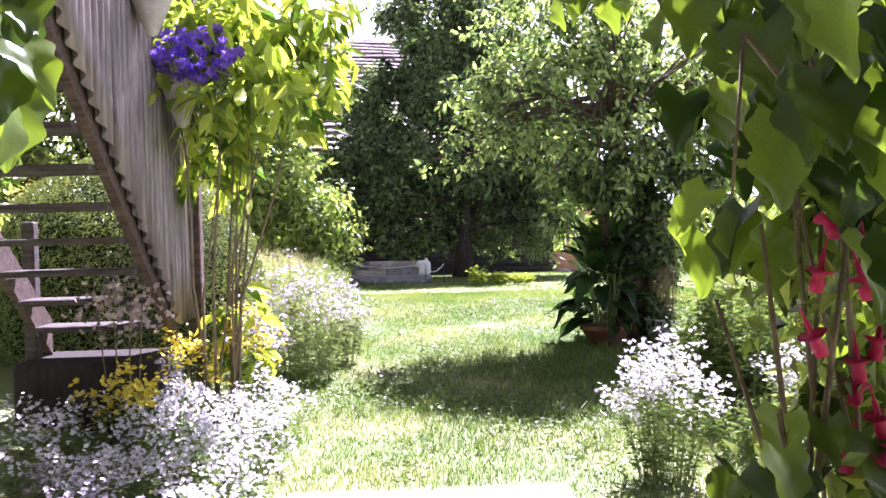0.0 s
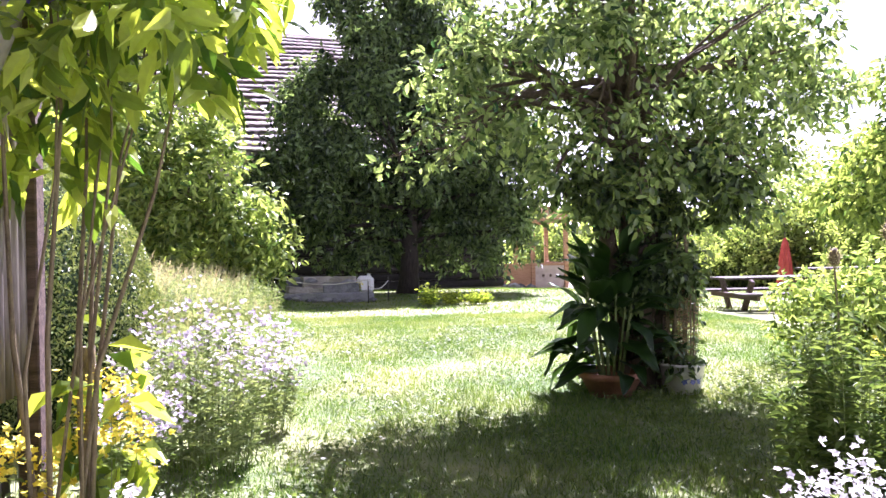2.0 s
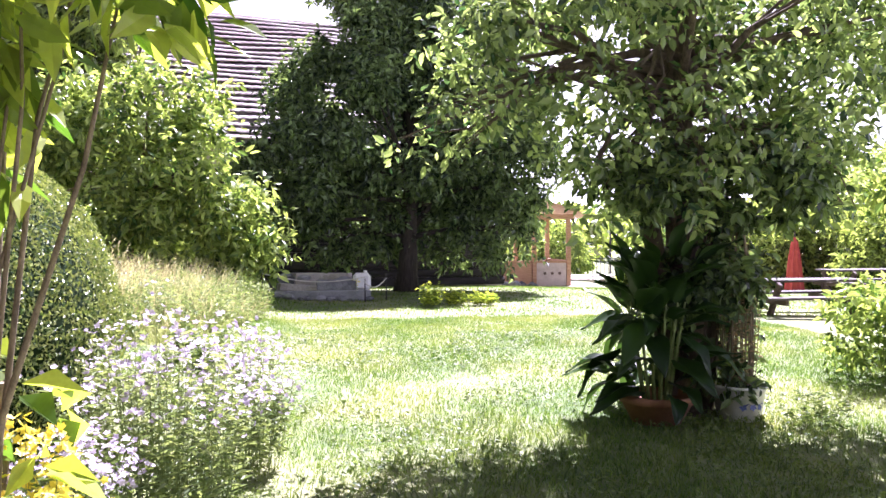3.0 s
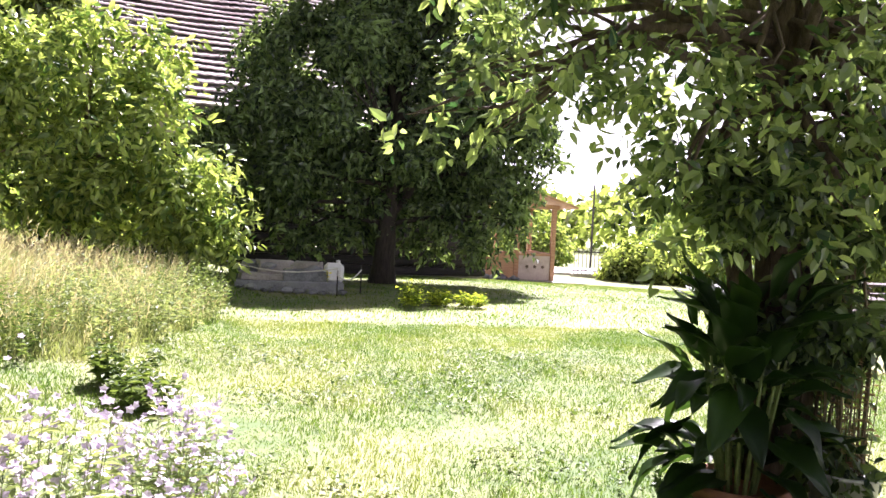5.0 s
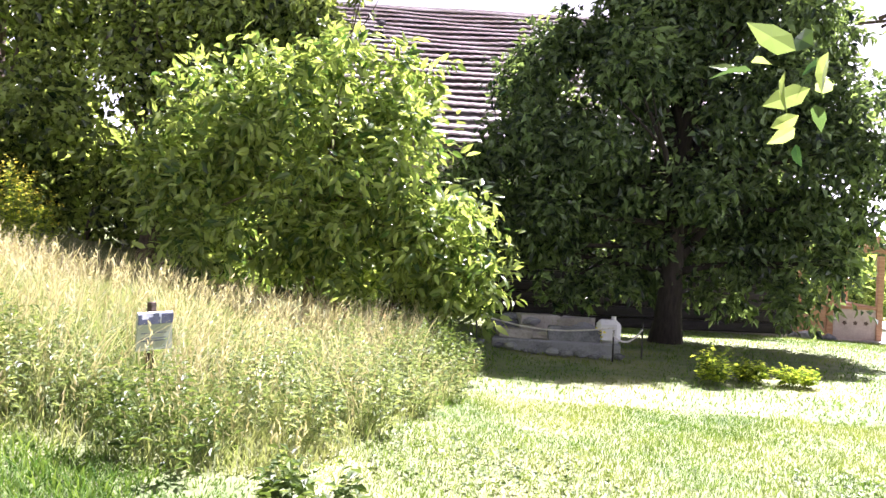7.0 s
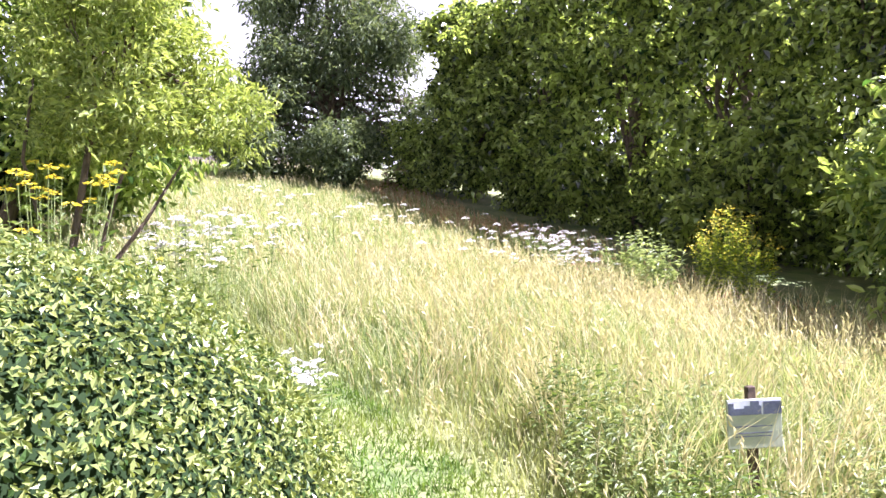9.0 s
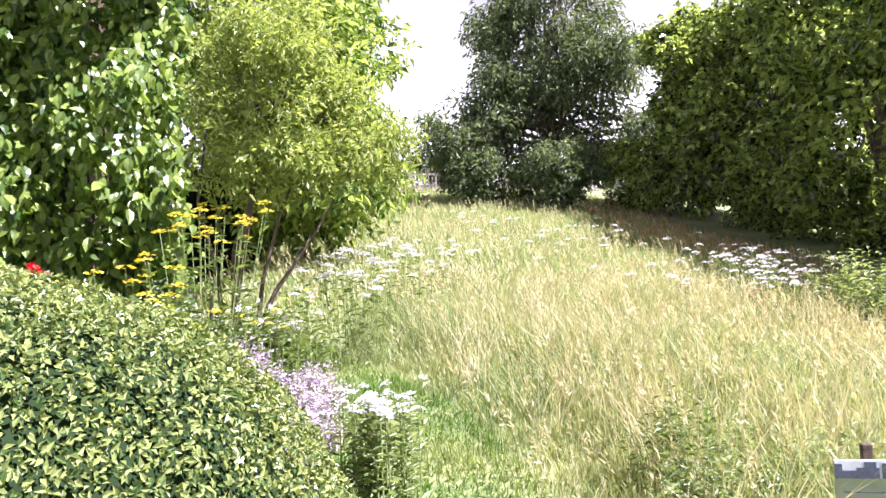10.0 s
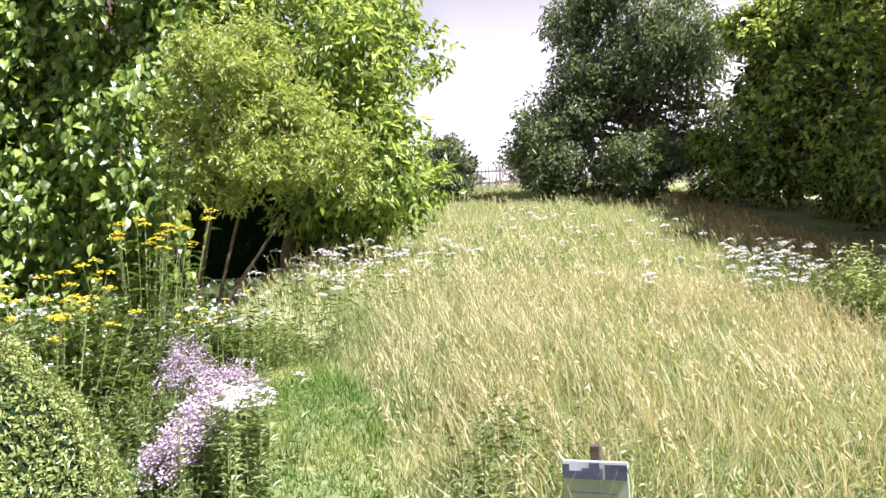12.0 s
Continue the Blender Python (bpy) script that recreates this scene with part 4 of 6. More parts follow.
tree("maple_tree", -5.2, 19.0, "drooping dark tree in front of the farmhouse", [(-5.3, 19.0, 3.5, 1.4, 1.1, 2.0), (-5.2, 19.0, 5.8, 1.1, 1.0, 1.5), (-4.5, 19.0, 6.6, 1.0, 0.9, 0.9)],
     MAPLE_LEAF, 1900, 8, 0.36, 0.16, 0.5, 0.13, 10, 0.4, 0.4, 0.5, seed=7, group="trees along the meadow")
tree("poplar_tree", -26.6, 16.6, "tall grey-green willow-like tree with gnarled bare twigs",
     [(-26.5, 16.4, 8.1, 2.0, 2.6, 2.1), (-26.5, 15.8, 10.6, 1.6, 2.0, 2.0), (-26.5, 18.0, 9.8, 1.8, 1.8, 2.3), (-26.2, 16.8, 12.2, 1.4, 1.9, 1.5), (-26.4, 13.8, 7.1, 1.2, 1.4, 1.1), (-26, 19.6, 7.3, 1.4, 1.4, 1.2), (-26.3, 14.6, 9.0, 1.2, 1.2, 1.3)],
     GREY_LEAF, 5200, 7, 0.5, 0.24, 0.3, 0.24, 60, 0.2, 0.5, 0.5, seed=8)
herb("dead_fern", -24.2, 18.0, "withered reddish-brown fern by the trees", 1.1, 1.0, 1.1, 26, RED_STALK, 0.22, per=10, stem_mat=WOODY)
for j, (px, py, s, h) in enumerate(((-27.0, 9.9, 1.1, 2.2), (-25.8, 13.4, 1.1, 2.5), (-24.6, 16.2, 1.4, 2.2), (-23.4, 18.6, 1.5, 2.0), (-18.0, 21.2, 1.7, 1.9), (-13.2, 21.0, 1.7, 1.9), (-9.3, 20.6, 1.6, 1.9), (-6.4, 20.2, 1.4, 1.8), (-4.4, 19.4, 1.3, 1.8), (-2.9, 19.6, 1.2, 1.5), (-15.6, 21.4, 1.6, 1.8), (-20.4, 20.8, 1.6, 1.7), (-11.3, 20.9, 1.6, 1.8))):
    z = float(gz(px, py))
    tree("hedge_bush", px, py, "dark rounded bush at the meadow's edge", [(px, py, z + h * 0.55, s, s * 0.8, h * 0.55), (px + 0.5 * s, py, z + h * 0.45, s * 0.7, s * 0.6, h * 0.5)],
         GREY_LEAF if j < 3 else MAPLE_LEAF, 700, 8, 0.3, 0.16, 0.5, 0.05, 6, 0.35, 0.4, 0.2, seed=20 + j, group="bushes at the meadow's edge", category="bush")
tree("far_tree", -44, 14.6, "small distant tree beyond the fence", [(-44, 14.6, 11.0, 1.3, 1.4, 1.6), (-44, 14.2, 9.4, 1.2, 1.3, 1.2)], GREY_LEAF, 500, 7, 0.5, 0.3, 0.5, 0.12, 8, 0.3, 0.5, 0.2, seed=30)

# ---- orchard tree in the lawn ----
tree("orchard_tree", 2.55, 8.35, "spreading orchard tree with dense glossy leaves and dark trunk",
     [(2.5, 8.3, 3.0, 1.35, 1.15, 0.85), (1.5, 8.1, 2.75, 0.75, 0.75, 0.45), (3.5, 8.2, 2.65, 0.8, 0.85, 0.6), (2.3, 8.3, 3.7, 1.1, 1.0, 0.6), (1.0, 8.05, 2.3, 0.36, 0.4, 0.16), (0.62, 8.1, 2.1, 0.26, 0.22, 0.08),
      (2.7, 7.6, 2.3, 0.8, 0.5, 0.42), (3.1, 7.7, 3.2, 0.9, 0.7, 0.6), (1.6, 8.2, 3.4, 0.6, 0.7, 0.5), (2.5, 8.45, 1.75, 0.5, 0.35, 0.5), (3.6, 8.4, 1.95, 0.5, 0.4, 0.35), (1.75, 7.9, 1.8, 0.28, 0.3, 0.35), (1.65, 8.0, 2.25, 0.4, 0.4, 0.3), (2.2, 7.6, 1.95, 0.4, 0.3, 0.3), (2.6, 8.6, 2.6, 1.0, 0.7, 0.5), (4.1, 8.5, 2.75, 0.6, 0.6, 0.45)],
     APPLE_LEAF, 2700, 7, 0.17, 0.082, 0.52, trunk=0.13, limbs=40, inner=0.2, rough=0.5, hang_down=0.2, seed=9, bend=0.05, tufts=14, tuft=0.22, low=1.0, fine=True)
v, f = join([tube([(2.72, 8.42, 0.1), (2.78, 8.4, 1.0), (2.62, 8.36, 1.9)], [0.1, 0.085, 0.075], 8),
             tube([(2.45, 8.3, 0.1), (2.36, 8.33, 1.1), (2.2, 8.3, 2.0)], [0.085, 0.075, 0.06], 8)])
hang("second_trunk", mesh_of("second_trunk", v, f, BARK, True), bpy.data.objects["orchard_tree"])

climb = thing("trunk_climber", (2.6, 8.3, 0.16), "dark leafy climber wrapping the orchard tree's trunk", "climbing plant")
v, f = foliage(lumpy([(2.55, 8.2, 1.45, 0.42, 0.3, 0.55), (2.95, 8.15, 1.75, 0.45, 0.35, 0.4), (2.6, 8.2, 0.8, 0.32, 0.26, 0.45), (2.2, 8.2, 1.85, 0.4, 0.3, 0.25), (2.85, 8.4, 1.0, 0.2, 0.2, 0.7)], 9, 0.4, 77), 1550, 6, 0.12, 0.085, 0.55, 0.2, 0.3, 0.35, 77, fine=True)
tagged(hang("foliage", mesh_of("foliage", v, f, DARK_LEAF), climb), kind="stuff")
for j in range(5):
    v, f = tube([(2.5 + j * 0.07, 8.25, 0.1), (2.45 + j * 0.1, 8.2, 0.9), (2.4 + j * 0.13, 8.22, 1.7)], [0.012, 0.009, 0.004], 5)
    hang("shoot", mesh_of("shoot", v, f, BARK), climb)


# ---- pots under the orchard tree ----
def turned(name, profile, at, mat, label, category, sides=30):
    ob = thing(name, at, label, category)
    v, f = lathe(profile, sides)
    hang("body", mesh_of("body", v + np.array(at), f, mat, True), ob)
    return ob


def big_leaf_mesh(name, length, width, mat, heart=0.15, curl=0.35, tipped=0.85, wave=0.05, lobes=0.0):
    """A broad leaf along +y from its stalk, cupped along the midrib and bent down at the tip."""
    n, k = (18, 4) if lobes else (9, 4)
    verts, faces = [], []
    for i2 in range(n + 1):
        q = i2 / n
        w = math.sin(math.pi * min(1, q * 0.93 + 0.07) ** tipped) ** 0.8 * (1 - 0.25 * q) if q < 1 else 0.0
        w *= 1 - lobes * (0.5 + 0.5 * math.cos(q * math.pi * 5.2)) * q ** 0.3
        for j in range(-k, k + 1):
            s = j / k
            back = heart * length * abs(s) * (1 - q) ** 3
            verts.append((s * w * width / 2, q * length - back, -curl * length * q * q + abs(s) * w * width * 0.16 + wave * length * math.sin(q * 9 + s * 3) * abs(s)))
    m = 2 * k + 1
    for i2 in range(n):
        for j in range(m - 1):
            faces.append((i2 * m + j, i2 * m + j + 1, (i2 + 1) * m + j + 1, (i2 + 1) * m + j))
    return mesh_of(name, verts, faces, mat, True)


POT_A, POT_B = (2.24, 8.12, 0.165), (2.86, 8.12, 0.165)
turned("terracotta_pot", [(0.0, 0.0), (0.17, 0.0), (0.25, 0.15), (0.27, 0.15), (0.27, 0.2), (0.245, 0.2), (0.235, 0.15), (0.0, 0.14)], POT_A, TERRACOTTA, "wide terracotta bowl holding a large-leaved plant", "pot")
bucket = turned("enamel_bucket", [(0.0, 0.0), (0.145, 0.0), (0.185, 0.225), (0.198, 0.23), (0.198, 0.248), (0.18, 0.248), (0.172, 0.2), (0.0, 0.195)], POT_B, ENAMEL, "white enamel pot with blue pattern on the lawn", "pot")
for a in (-1.9, -1.5, -1.15):
    m = Matrix.Translation((POT_B[0] + 0.17 * math.cos(a), POT_B[1] + 0.17 * math.sin(a), POT_B[2] + 0.11)) @ Matrix.Rotation(a + math.pi / 2, 4, "Z") @ Matrix.Rotation(radians(80), 4, "X")
    v, f = rosettes(np.zeros((2, 3)) + np.array([[0, 0, 0], [0.025, 0.03, 0]]), np.tile([[0, 0, 1.0]], (2, 1)), np.array([0.06, 0.04]), 5, 0.02)
    hang("blue_motif", mesh_of("blue_motif", v, f, BLUE_PAINT), bucket, at=m)
arum = thing("arum_plant", POT_A, "dark green large-leaved plant with upright pointed leaves", "plant")
arum_leaf = [big_leaf_mesh("leaf", l, w, ARUM_LEAF, 0.1, c) for l, w, c in ((0.42, 0.25, 0.35), (0.36, 0.23, 0.6), (0.32, 0.2, 0.4))]
for j in range(96):
    a = random.uniform(0, 2 * math.pi)
    hgt = random.uniform(0.0, 1.0)
    r = 0.12 + 0.22 * random.random() * (1.1 - 0.5 * hgt)
    base_p = (POT_A[0] + r * math.cos(a), POT_A[1] + r * math.sin(a), POT_A[2] + 0.18 + hgt)
    up_tilt = random.uniform(-35, 60) if hgt < 0.6 else random.uniform(45, 88)
    m = Matrix.Translation(base_p) @ Matrix.Rotation(a - math.pi / 2 + random.uniform(-0.4, 0.4), 4, "Z") @ Matrix.Rotation(radians(up_tilt), 4, "X") @ Matrix.Rotation(random.uniform(-0.5, 0.5), 4, "Y") @ Matrix.Scale(random.uniform(0.65, 1.0), 4)
    hang("leaf", arum_leaf[j % 3], arum, at=m)
for a in np.linspace(0, 6, 14):
    v, f = tube([(POT_A[0] + 0.08 * math.cos(a), POT_A[1] + 0.08 * math.sin(a), POT_A[2] + 0.1), (POT_A[0] + 0.2 * math.cos(a), POT_A[1] + 0.2 * math.sin(a), POT_A[2] + 0.85)], [0.012, 0.007], 5)
    hang("stalk", mesh_of("stalk", v, f, STEM), arum)
trel = thing("plant_trellis", POT_B, "thin stick trellis with dried climbing stems in the pot", "trellis")
for j, a in enumerate(np.linspace(0, 2 * math.pi, 6)[:-1]):
    v, f = tube([(POT_B[0] + 0.1 * math.cos(a), POT_B[1] + 0.1 * math.sin(a), POT_B[2] + 0.12), (POT_B[0] + 0.11 * math.cos(a), POT_B[1] + 0.11 * math.sin(a), POT_B[2] + 0.8), (POT_B[0] + 0.015 * math.cos(a), POT_B[1] + 0.015 * math.sin(a), POT_B[2] + 1.5)], [0.008] * 3, 5)
    hang("stick", mesh_of("stick", v, f, WOODY), trel)
herb("dried_climber", POT_B[0], POT_B[1], "brown dried climber with few green leaves in pot", 0.34, 0.34, 1.25, 26, RED_STALK, 0.055, per=16, base=POT_B[2] + 0.15, stem_mat=WOODY, spread=0.7)
herb("dark_herb", 3.25, 7.75, "low dark leafy plant beside the white pot", 0.55, 0.5, 0.32, 22, HERB_LEAF, 0.07, per=9)
herb("climbing_herb", 2.95, 8.4, "leafy green shoots climbing beside the trunk", 0.5, 0.4, 1.5, 22, HERB_LEAF, 0.08, per=16, spread=0.7)

# ---- open staircase clad with corrugated tin ----
stair = thing("garden_stair", (-1.9, 4.8, 0.2), "weathered open wooden stair with corrugated tin side", "stair")
SX0, SX1 = -2.3, -1.45
n_tread = 10
for j in range(n_tread):
    ty = 5.25 - j * 0.205
    tz = 0.82 + j * 0.188
    part("tread", slab(SX0 + 0.04, SX1 - 0.03, ty - 0.13, ty + 0.13, tz - 0.04, tz, 0.006), TREAD_WOOD, stair)
for sx, lab in ((SX0, ""), (SX1, "dark weathered stringer")):
    bm = bmesh.new()
    q0, q1 = Vector((sx, 5.42, 0.62)), Vector((sx, 5.42 - 2.3, 0.62 + 2.11))
    for p0 in (q0, q1):
        for dx in (-0.025, 0.025):
            for dz in (-0.02, 0.22):
                bm.verts.new(p0 + Vector((dx, 0, dz)))
    bm.verts.ensure_lookup_table()
    for ids in ((0, 1, 3, 2), (4, 6, 7, 5), (0, 4, 5, 1), (2, 3, 7, 6), (1, 5, 7, 3), (0, 2, 6, 4)):
        bm.faces.new([bm.verts[k2] for k2 in ids])
    bmesh.ops.recalc_face_normals(bm, faces=bm.faces[:])
    part("stringer", bm, OLD_WOOD, stair, lab)
# corrugated sheet: upright waves, its lower edge cut along the stair
ny, verts, faces = 240, [], []
for j in range(ny + 1):
    yy = 5.66 - j * (2.4 / ny)
    low = 0.80 if yy > 5.3 else 0.80 + (5.3 - yy) * 0.917
    wav = 0.021 * math.cos(yy * 2 * math.pi / 0.083)
    high = min(low + 1.9, 3.3 + 0.1 * (5.66 - yy))
    for q in range(7):
        verts.append((SX1 + 0.055 + wav, yy, low + (high - low) * q / 6))
for j in range(ny):
    for q in range(6):
        faces.append((j * 7 + q, (j + 1) * 7 + q, (j + 1) * 7 + q + 1, j * 7 + q + 1))
tin_ob = hang("tin_sheet", mesh_of("tin_sheet", verts, faces, TIN, True), stair, "rusty grey corrugated tin sheet")
sol = tin_ob.modifiers.new("thickness", "SOLIDIFY")
sol.thickness = 0.003
part("corner_post", slab(SX1 + 0.02, SX1 + 0.12, 5.66, 5.76, 0.1, 3.2, 0.008), OLD_WOOD, stair, "dark weathered corner post")
# base in the shaded bark, its colour holding the dark under the stair
part("foot_block", slab(SX0 - 0.05, SX1 + 0.02, 5.0, 5.6, 0.05, 0.6, 0.02), SHADED_BARK, stair, "dark wooden base below the lowest step")
part("handrail_post", slab(SX0 - 0.06, SX0 + 0.02, 5.2, 5.28, 0.05, 1.5, 0.008), TREAD_WOOD, stair)
ornament = thing("pale_ornament", (-1.72, 4.95, 0.9), "pale dry hydrangea heads leaning on the stair", "dried flowers")
v, f = rosettes(np.array([-1.62, 4.9, 0.98]) + rng.normal(size=(260, 3)) * np.array([0.13, 0.05, 0.10]), rng.normal(size=(260, 3)) + np.array([0, -1.0, 0.4]), rng.uniform(0.03, 0.06, 260), 4)
hang("blossoms", mesh_of("blossoms", v, f, PALE_BOARD), ornament)
for a in (-0.08, -0.03, 0.02, 0.06):
    v, f = tube([(-1.62 + a, 4.92, 0.1), (-1.62 + a * 2, 4.9, 0.98)], [0.006, 0.004], 5)
    hang("stem", mesh_of("stem", v, f, WOODY), ornament)
# hanging pot with petunias on the tin
hp = thing("hanging_pot", (-1.3, 5.0, 2.2), "pale cone-shaped hanging pot fixed on the tin side", "pot")
v, f = lathe([(0.0, 0.0), (0.03, 0.01), (0.10, 0.2), (0.145, 0.36), (0.155, 0.36), (0.15, 0.39), (0.13, 0.385), (0.0, 0.35)], 20)
hang("cone", mesh_of("cone", v, f, CONCRETE, True), hp, at=Matrix.Translation((-1.25, 5.0, 2.06)))
v, f = tube([(-1.38, 5.0, 2.4), (-1.3, 5.0, 2.42)], [0.01, 0.01], 6)
hang("bracket", mesh_of("bracket", v, f, IRON), hp)
hp2 = thing("hanging_pot", (-1.3, 4.5, 2.6), "pale cone-shaped hanging pot fixed on the tin side", "pot")
v, f = lathe([(0.0, 0.0), (0.03, 0.01), (0.11, 0.2), (0.16, 0.36), (0.17, 0.36), (0.165, 0.39), (0.0, 0.36)], 20)
hang("cone", mesh_of("cone", v, f, CONCRETE, True), hp2, at=Matrix.Translation((-1.28, 4.55, 2.52)))
pet = thing("petunias", (-1.17, 4.98, 2.4), "purple petunias spilling over the hanging pot", "flowers")
pp, po = cloud_points([(-1.14, 4.9, 2.5, 0.28, 0.2, 0.18)], 230, 0.75, 0.2, 3)
v, f = rosettes(pp, po + np.array([0, -0.6, 0.2]), rng.uniform(0.055, 0.085, len(pp)), 5, 0.5)
hang("blossoms", mesh_of("blossoms", v, f, PURPLE_PETAL), pet)
v, f = foliage([(-1.16, 4.98, 2.48, 0.24, 0.18, 0.15)], 150, 5, 0.06, 0.045, 0.5, 0.2, 0.2, 0.1, 3)
hang("leaves", mesh_of("leaves", v, f, PALE_HERB), pet)

# ---- tall shrub with bare stems ----
shrub = thing("tall_shrub", (-1.15, 5.3, 0.1), "tall shrub with pale bare stems and lime leaves", "shrub")
pieces, tips = [], []
for j in range(10):
    a = random.uniform(0, 2 * math.pi)
    b0 = Vector((-1.12 + 0.1 * math.cos(a), 5.28 + 0.1 * math.sin(a), 0.05))
    end = Vector((-1.0 + random.uniform(-0.45, 0.5), 5.25 + random.uniform(-0.35, 0.35), random.uniform(2.2, 3.1)))
    k1 = b0.lerp(end, 0.35) + Vector((random.uniform(-0.12, 0.05), random.uniform(-0.1, 0.1), 0.1))
    k2 = b0.lerp(end, 0.7) + Vector((random.uniform(-0.06, 0.06), random.uniform(-0.06, 0.06), 0.05))
    r = random.uniform(0.007, 0.014)
    pieces.append(tube([b0, k1, k2, end], [r, r * 0.85, r * 0.6, r * 0.25], 6))
    tips += [k1.lerp(k2, 0.6), k2, k2.lerp(end, 0.5), end]
for v, f in pieces:
    hang("stem", mesh_of("stem", v, f, WOODY, True), shrub)
v, f = foliage(lumpy([(-1.0, 5.25, 2.5, 0.5, 0.42, 0.45), (-0.75, 5.2, 2.8, 0.4, 0.35, 0.35), (-1.15, 5.3, 1.95, 0.25, 0.25, 0.25), (-0.62, 5.15, 2.35, 0.25, 0.3, 0.25)], 7, 0.42, 5), 290, 5, 0.15, 0.17, 0.42, 0.2, 0.35, 0.45, 11, fine=True)
hang("leaves", mesh_of("leaves", v, f, LIME_LEAF), shrub)
v, f = foliage([(-0.98, 5.5, 0.75, 0.22, 0.2, 0.35)], 12, 4, 0.12, 0.18, 0.5, 0.3, 0.3, 0.4, 12)
hang("low_leaves", mesh_of("low_leaves", v, f, LIME_LEAF), shrub)
pole = thing("wooden_stake", (-1.1, 5.6, 0.1), "short yellowish wooden stake behind the flowers", "stake")
v, f = tube([(-1.1, 5.6, 0.0), (-1.1, 5.6, 1.0)], [0.035, 0.03], 8)
hang("post", mesh_of("post", v, f, WOODY), pole)

# ---- flower beds by the stair ----
bed_soil = slab(-2.1, -0.55, 2.6, 6.0, -0.1, 0.03, 0.03)
me = bpy.data.meshes.new("bed_soil")
bed_soil.to_mesh(me)
bed_soil.free()
me.materials.append(SOIL)
tagged(new("flower_bed_soil", me), "dark soil of the flower bed beside the lawn", "soil", kind="structure")
white_lab = "low mound of small white flowers with fresh leaves"
for px, py, w, d, h in ((-0.78, 5.0, 0.55, 0.5, 0.42), (-0.78, 4.45, 0.6, 0.5, 0.36), (-0.85, 3.95, 0.65, 0.5, 0.30), (-1.2, 4.35, 0.55, 0.5, 0.40), (-1.3, 3.8, 0.6, 0.5, 0.30), (-0.75, 3.5, 0.5, 0.5, 0.2), (-1.25, 4.85, 0.4, 0.4, 0.42)):
    herb("white_flowers", px, py, white_lab, w, d, h * 1.1, 70, HERB_LEAF, 0.05, WHITE_PETAL, 0.028, 8, "flowers", "white flowers in the bed", 9, 0.6, 0.028, base=0.02)
for px, py in ((-1.75, 4.2), (-1.75, 3.6), (-1.7, 4.75), (-2.15, 4.6), (-2.2, 4.0)):
    herb("shade_flowers", px, py, "pale flowers and dark leaves in the shade", 0.6, 0.55, 0.45, 45, HERB_LEAF, 0.06, WHITE_PETAL, 0.03, 4, "flowers", "", 9, 0.6, 0.03, base=0.02)
for px, py in ((-1.35, 3.4), (-0.95, 3.15), (-1.55, 3.9)):
    herb("lilac_flowers", px, py, "low lilac flowers at the bed's front", 0.4, 0.35, 0.24, 40, PALE_HERB, 0.04, LILAC_PETAL, 0.028, 7, "flowers", "lilac flowers", 8, 0.6, 0.025, base=0.02)
for px, py, h in ((-0.98, 5.5, 0.9), (-1.3, 5.2, 0.72), (-1.55, 4.75, 0.6)):
    herb("yellow_loosestrife", px, py, "bright yellow flower spikes beside the shrub", 0.42, 0.3, h, 22, HERB_LEAF, 0.07, YELLOW_PETAL, 0.04, 12, "flowers", "yellow flowers by the stair", 11, 0.5, 0.04, base=0.02)
herb("red_flowers", -1.85, 3.15, "few small red flowers in dark leaves", 0.35, 0.3, 0.3, 14, HERB_LEAF, 0.06, RED_PETAL, 0.04, 2, "flowers", "", 8, 0.6, 0.02, base=0.02)
herb("aster_bush", -0.82, 6.75, "tall bushy lilac asters with slender leaves", 0.95, 0.9, 0.95, 120, PALE_HERB, 0.085, LILAC_PETAL, 0.034, 5, "flowers", "lilac asters", 24, 0.7, 0.04, aspect=0.25)
herb("aster_bush", -0.5, 7.45, "looser lilac asters bending over the lawn", 0.6, 0.6, 0.75, 60, PALE_HERB, 0.085, LILAC_PETAL, 0.034, 8, "flowers", "lilac asters", 20, 0.6, 0.04, aspect=0.25)
herb("aster_bush", -1.05, 6.05, "lilac asters crowding the bed's edge", 0.5, 0.5, 0.6, 60, HERB_LEAF, 0.08, LILAC_PETAL, 0.032, 8, "flowers", "lilac asters", 14, 0.5, 0.035, aspect=0.25)
tree("snowball_bush", -3.7, 5.9, "sunlit leafy garden bush behind the stair", [(-3.7, 5.6, 1.5, 0.8, 0.6, 0.7), (-4.5, 5.6, 1.9, 0.9, 0.7, 1.0), (-3.9, 5.8, 2.5, 0.9, 0.6, 0.7), (-3.2, 5.8, 2.0, 0.5, 0.4, 0.5), (-4.8, 5.7, 3.0, 0.9, 0.6, 0.7)],
     WALNUT_LEAF, 1700, 7, 0.16, 0.1, 0.5, 0.03, 10, 0.3, 0.4, 0.2, seed=42, category="bush", tufts=9)

# ---- right side: white flowers, teasels, shrubs ----
herb("white_phlox", 1.47, 4.0, "leafy bush covered in clusters of white flowers", 0.55, 0.5, 0.72, 80, HERB_LEAF, 0.06, WHITE_PETAL, 0.03, 12, "flowers", "", 12, 0.5, 0.035)
herb("white_phlox", 2.6, 4.6, "white flowers mixed with tall green stems", 0.7, 0.6, 0.62, 70, PALE_HERB, 0.06, WHITE_PETAL, 0.03, 9, "flowers", "", 12, 0.5, 0.035)
herb("tall_herbs", 2.4, 5.25, "tall pale green leafy stems in the sun", 0.85, 0.7, 1.15, 85, HERB_LEAF, 0.12, None, category="plant", per=26, spread=0.6, aspect=0.3)
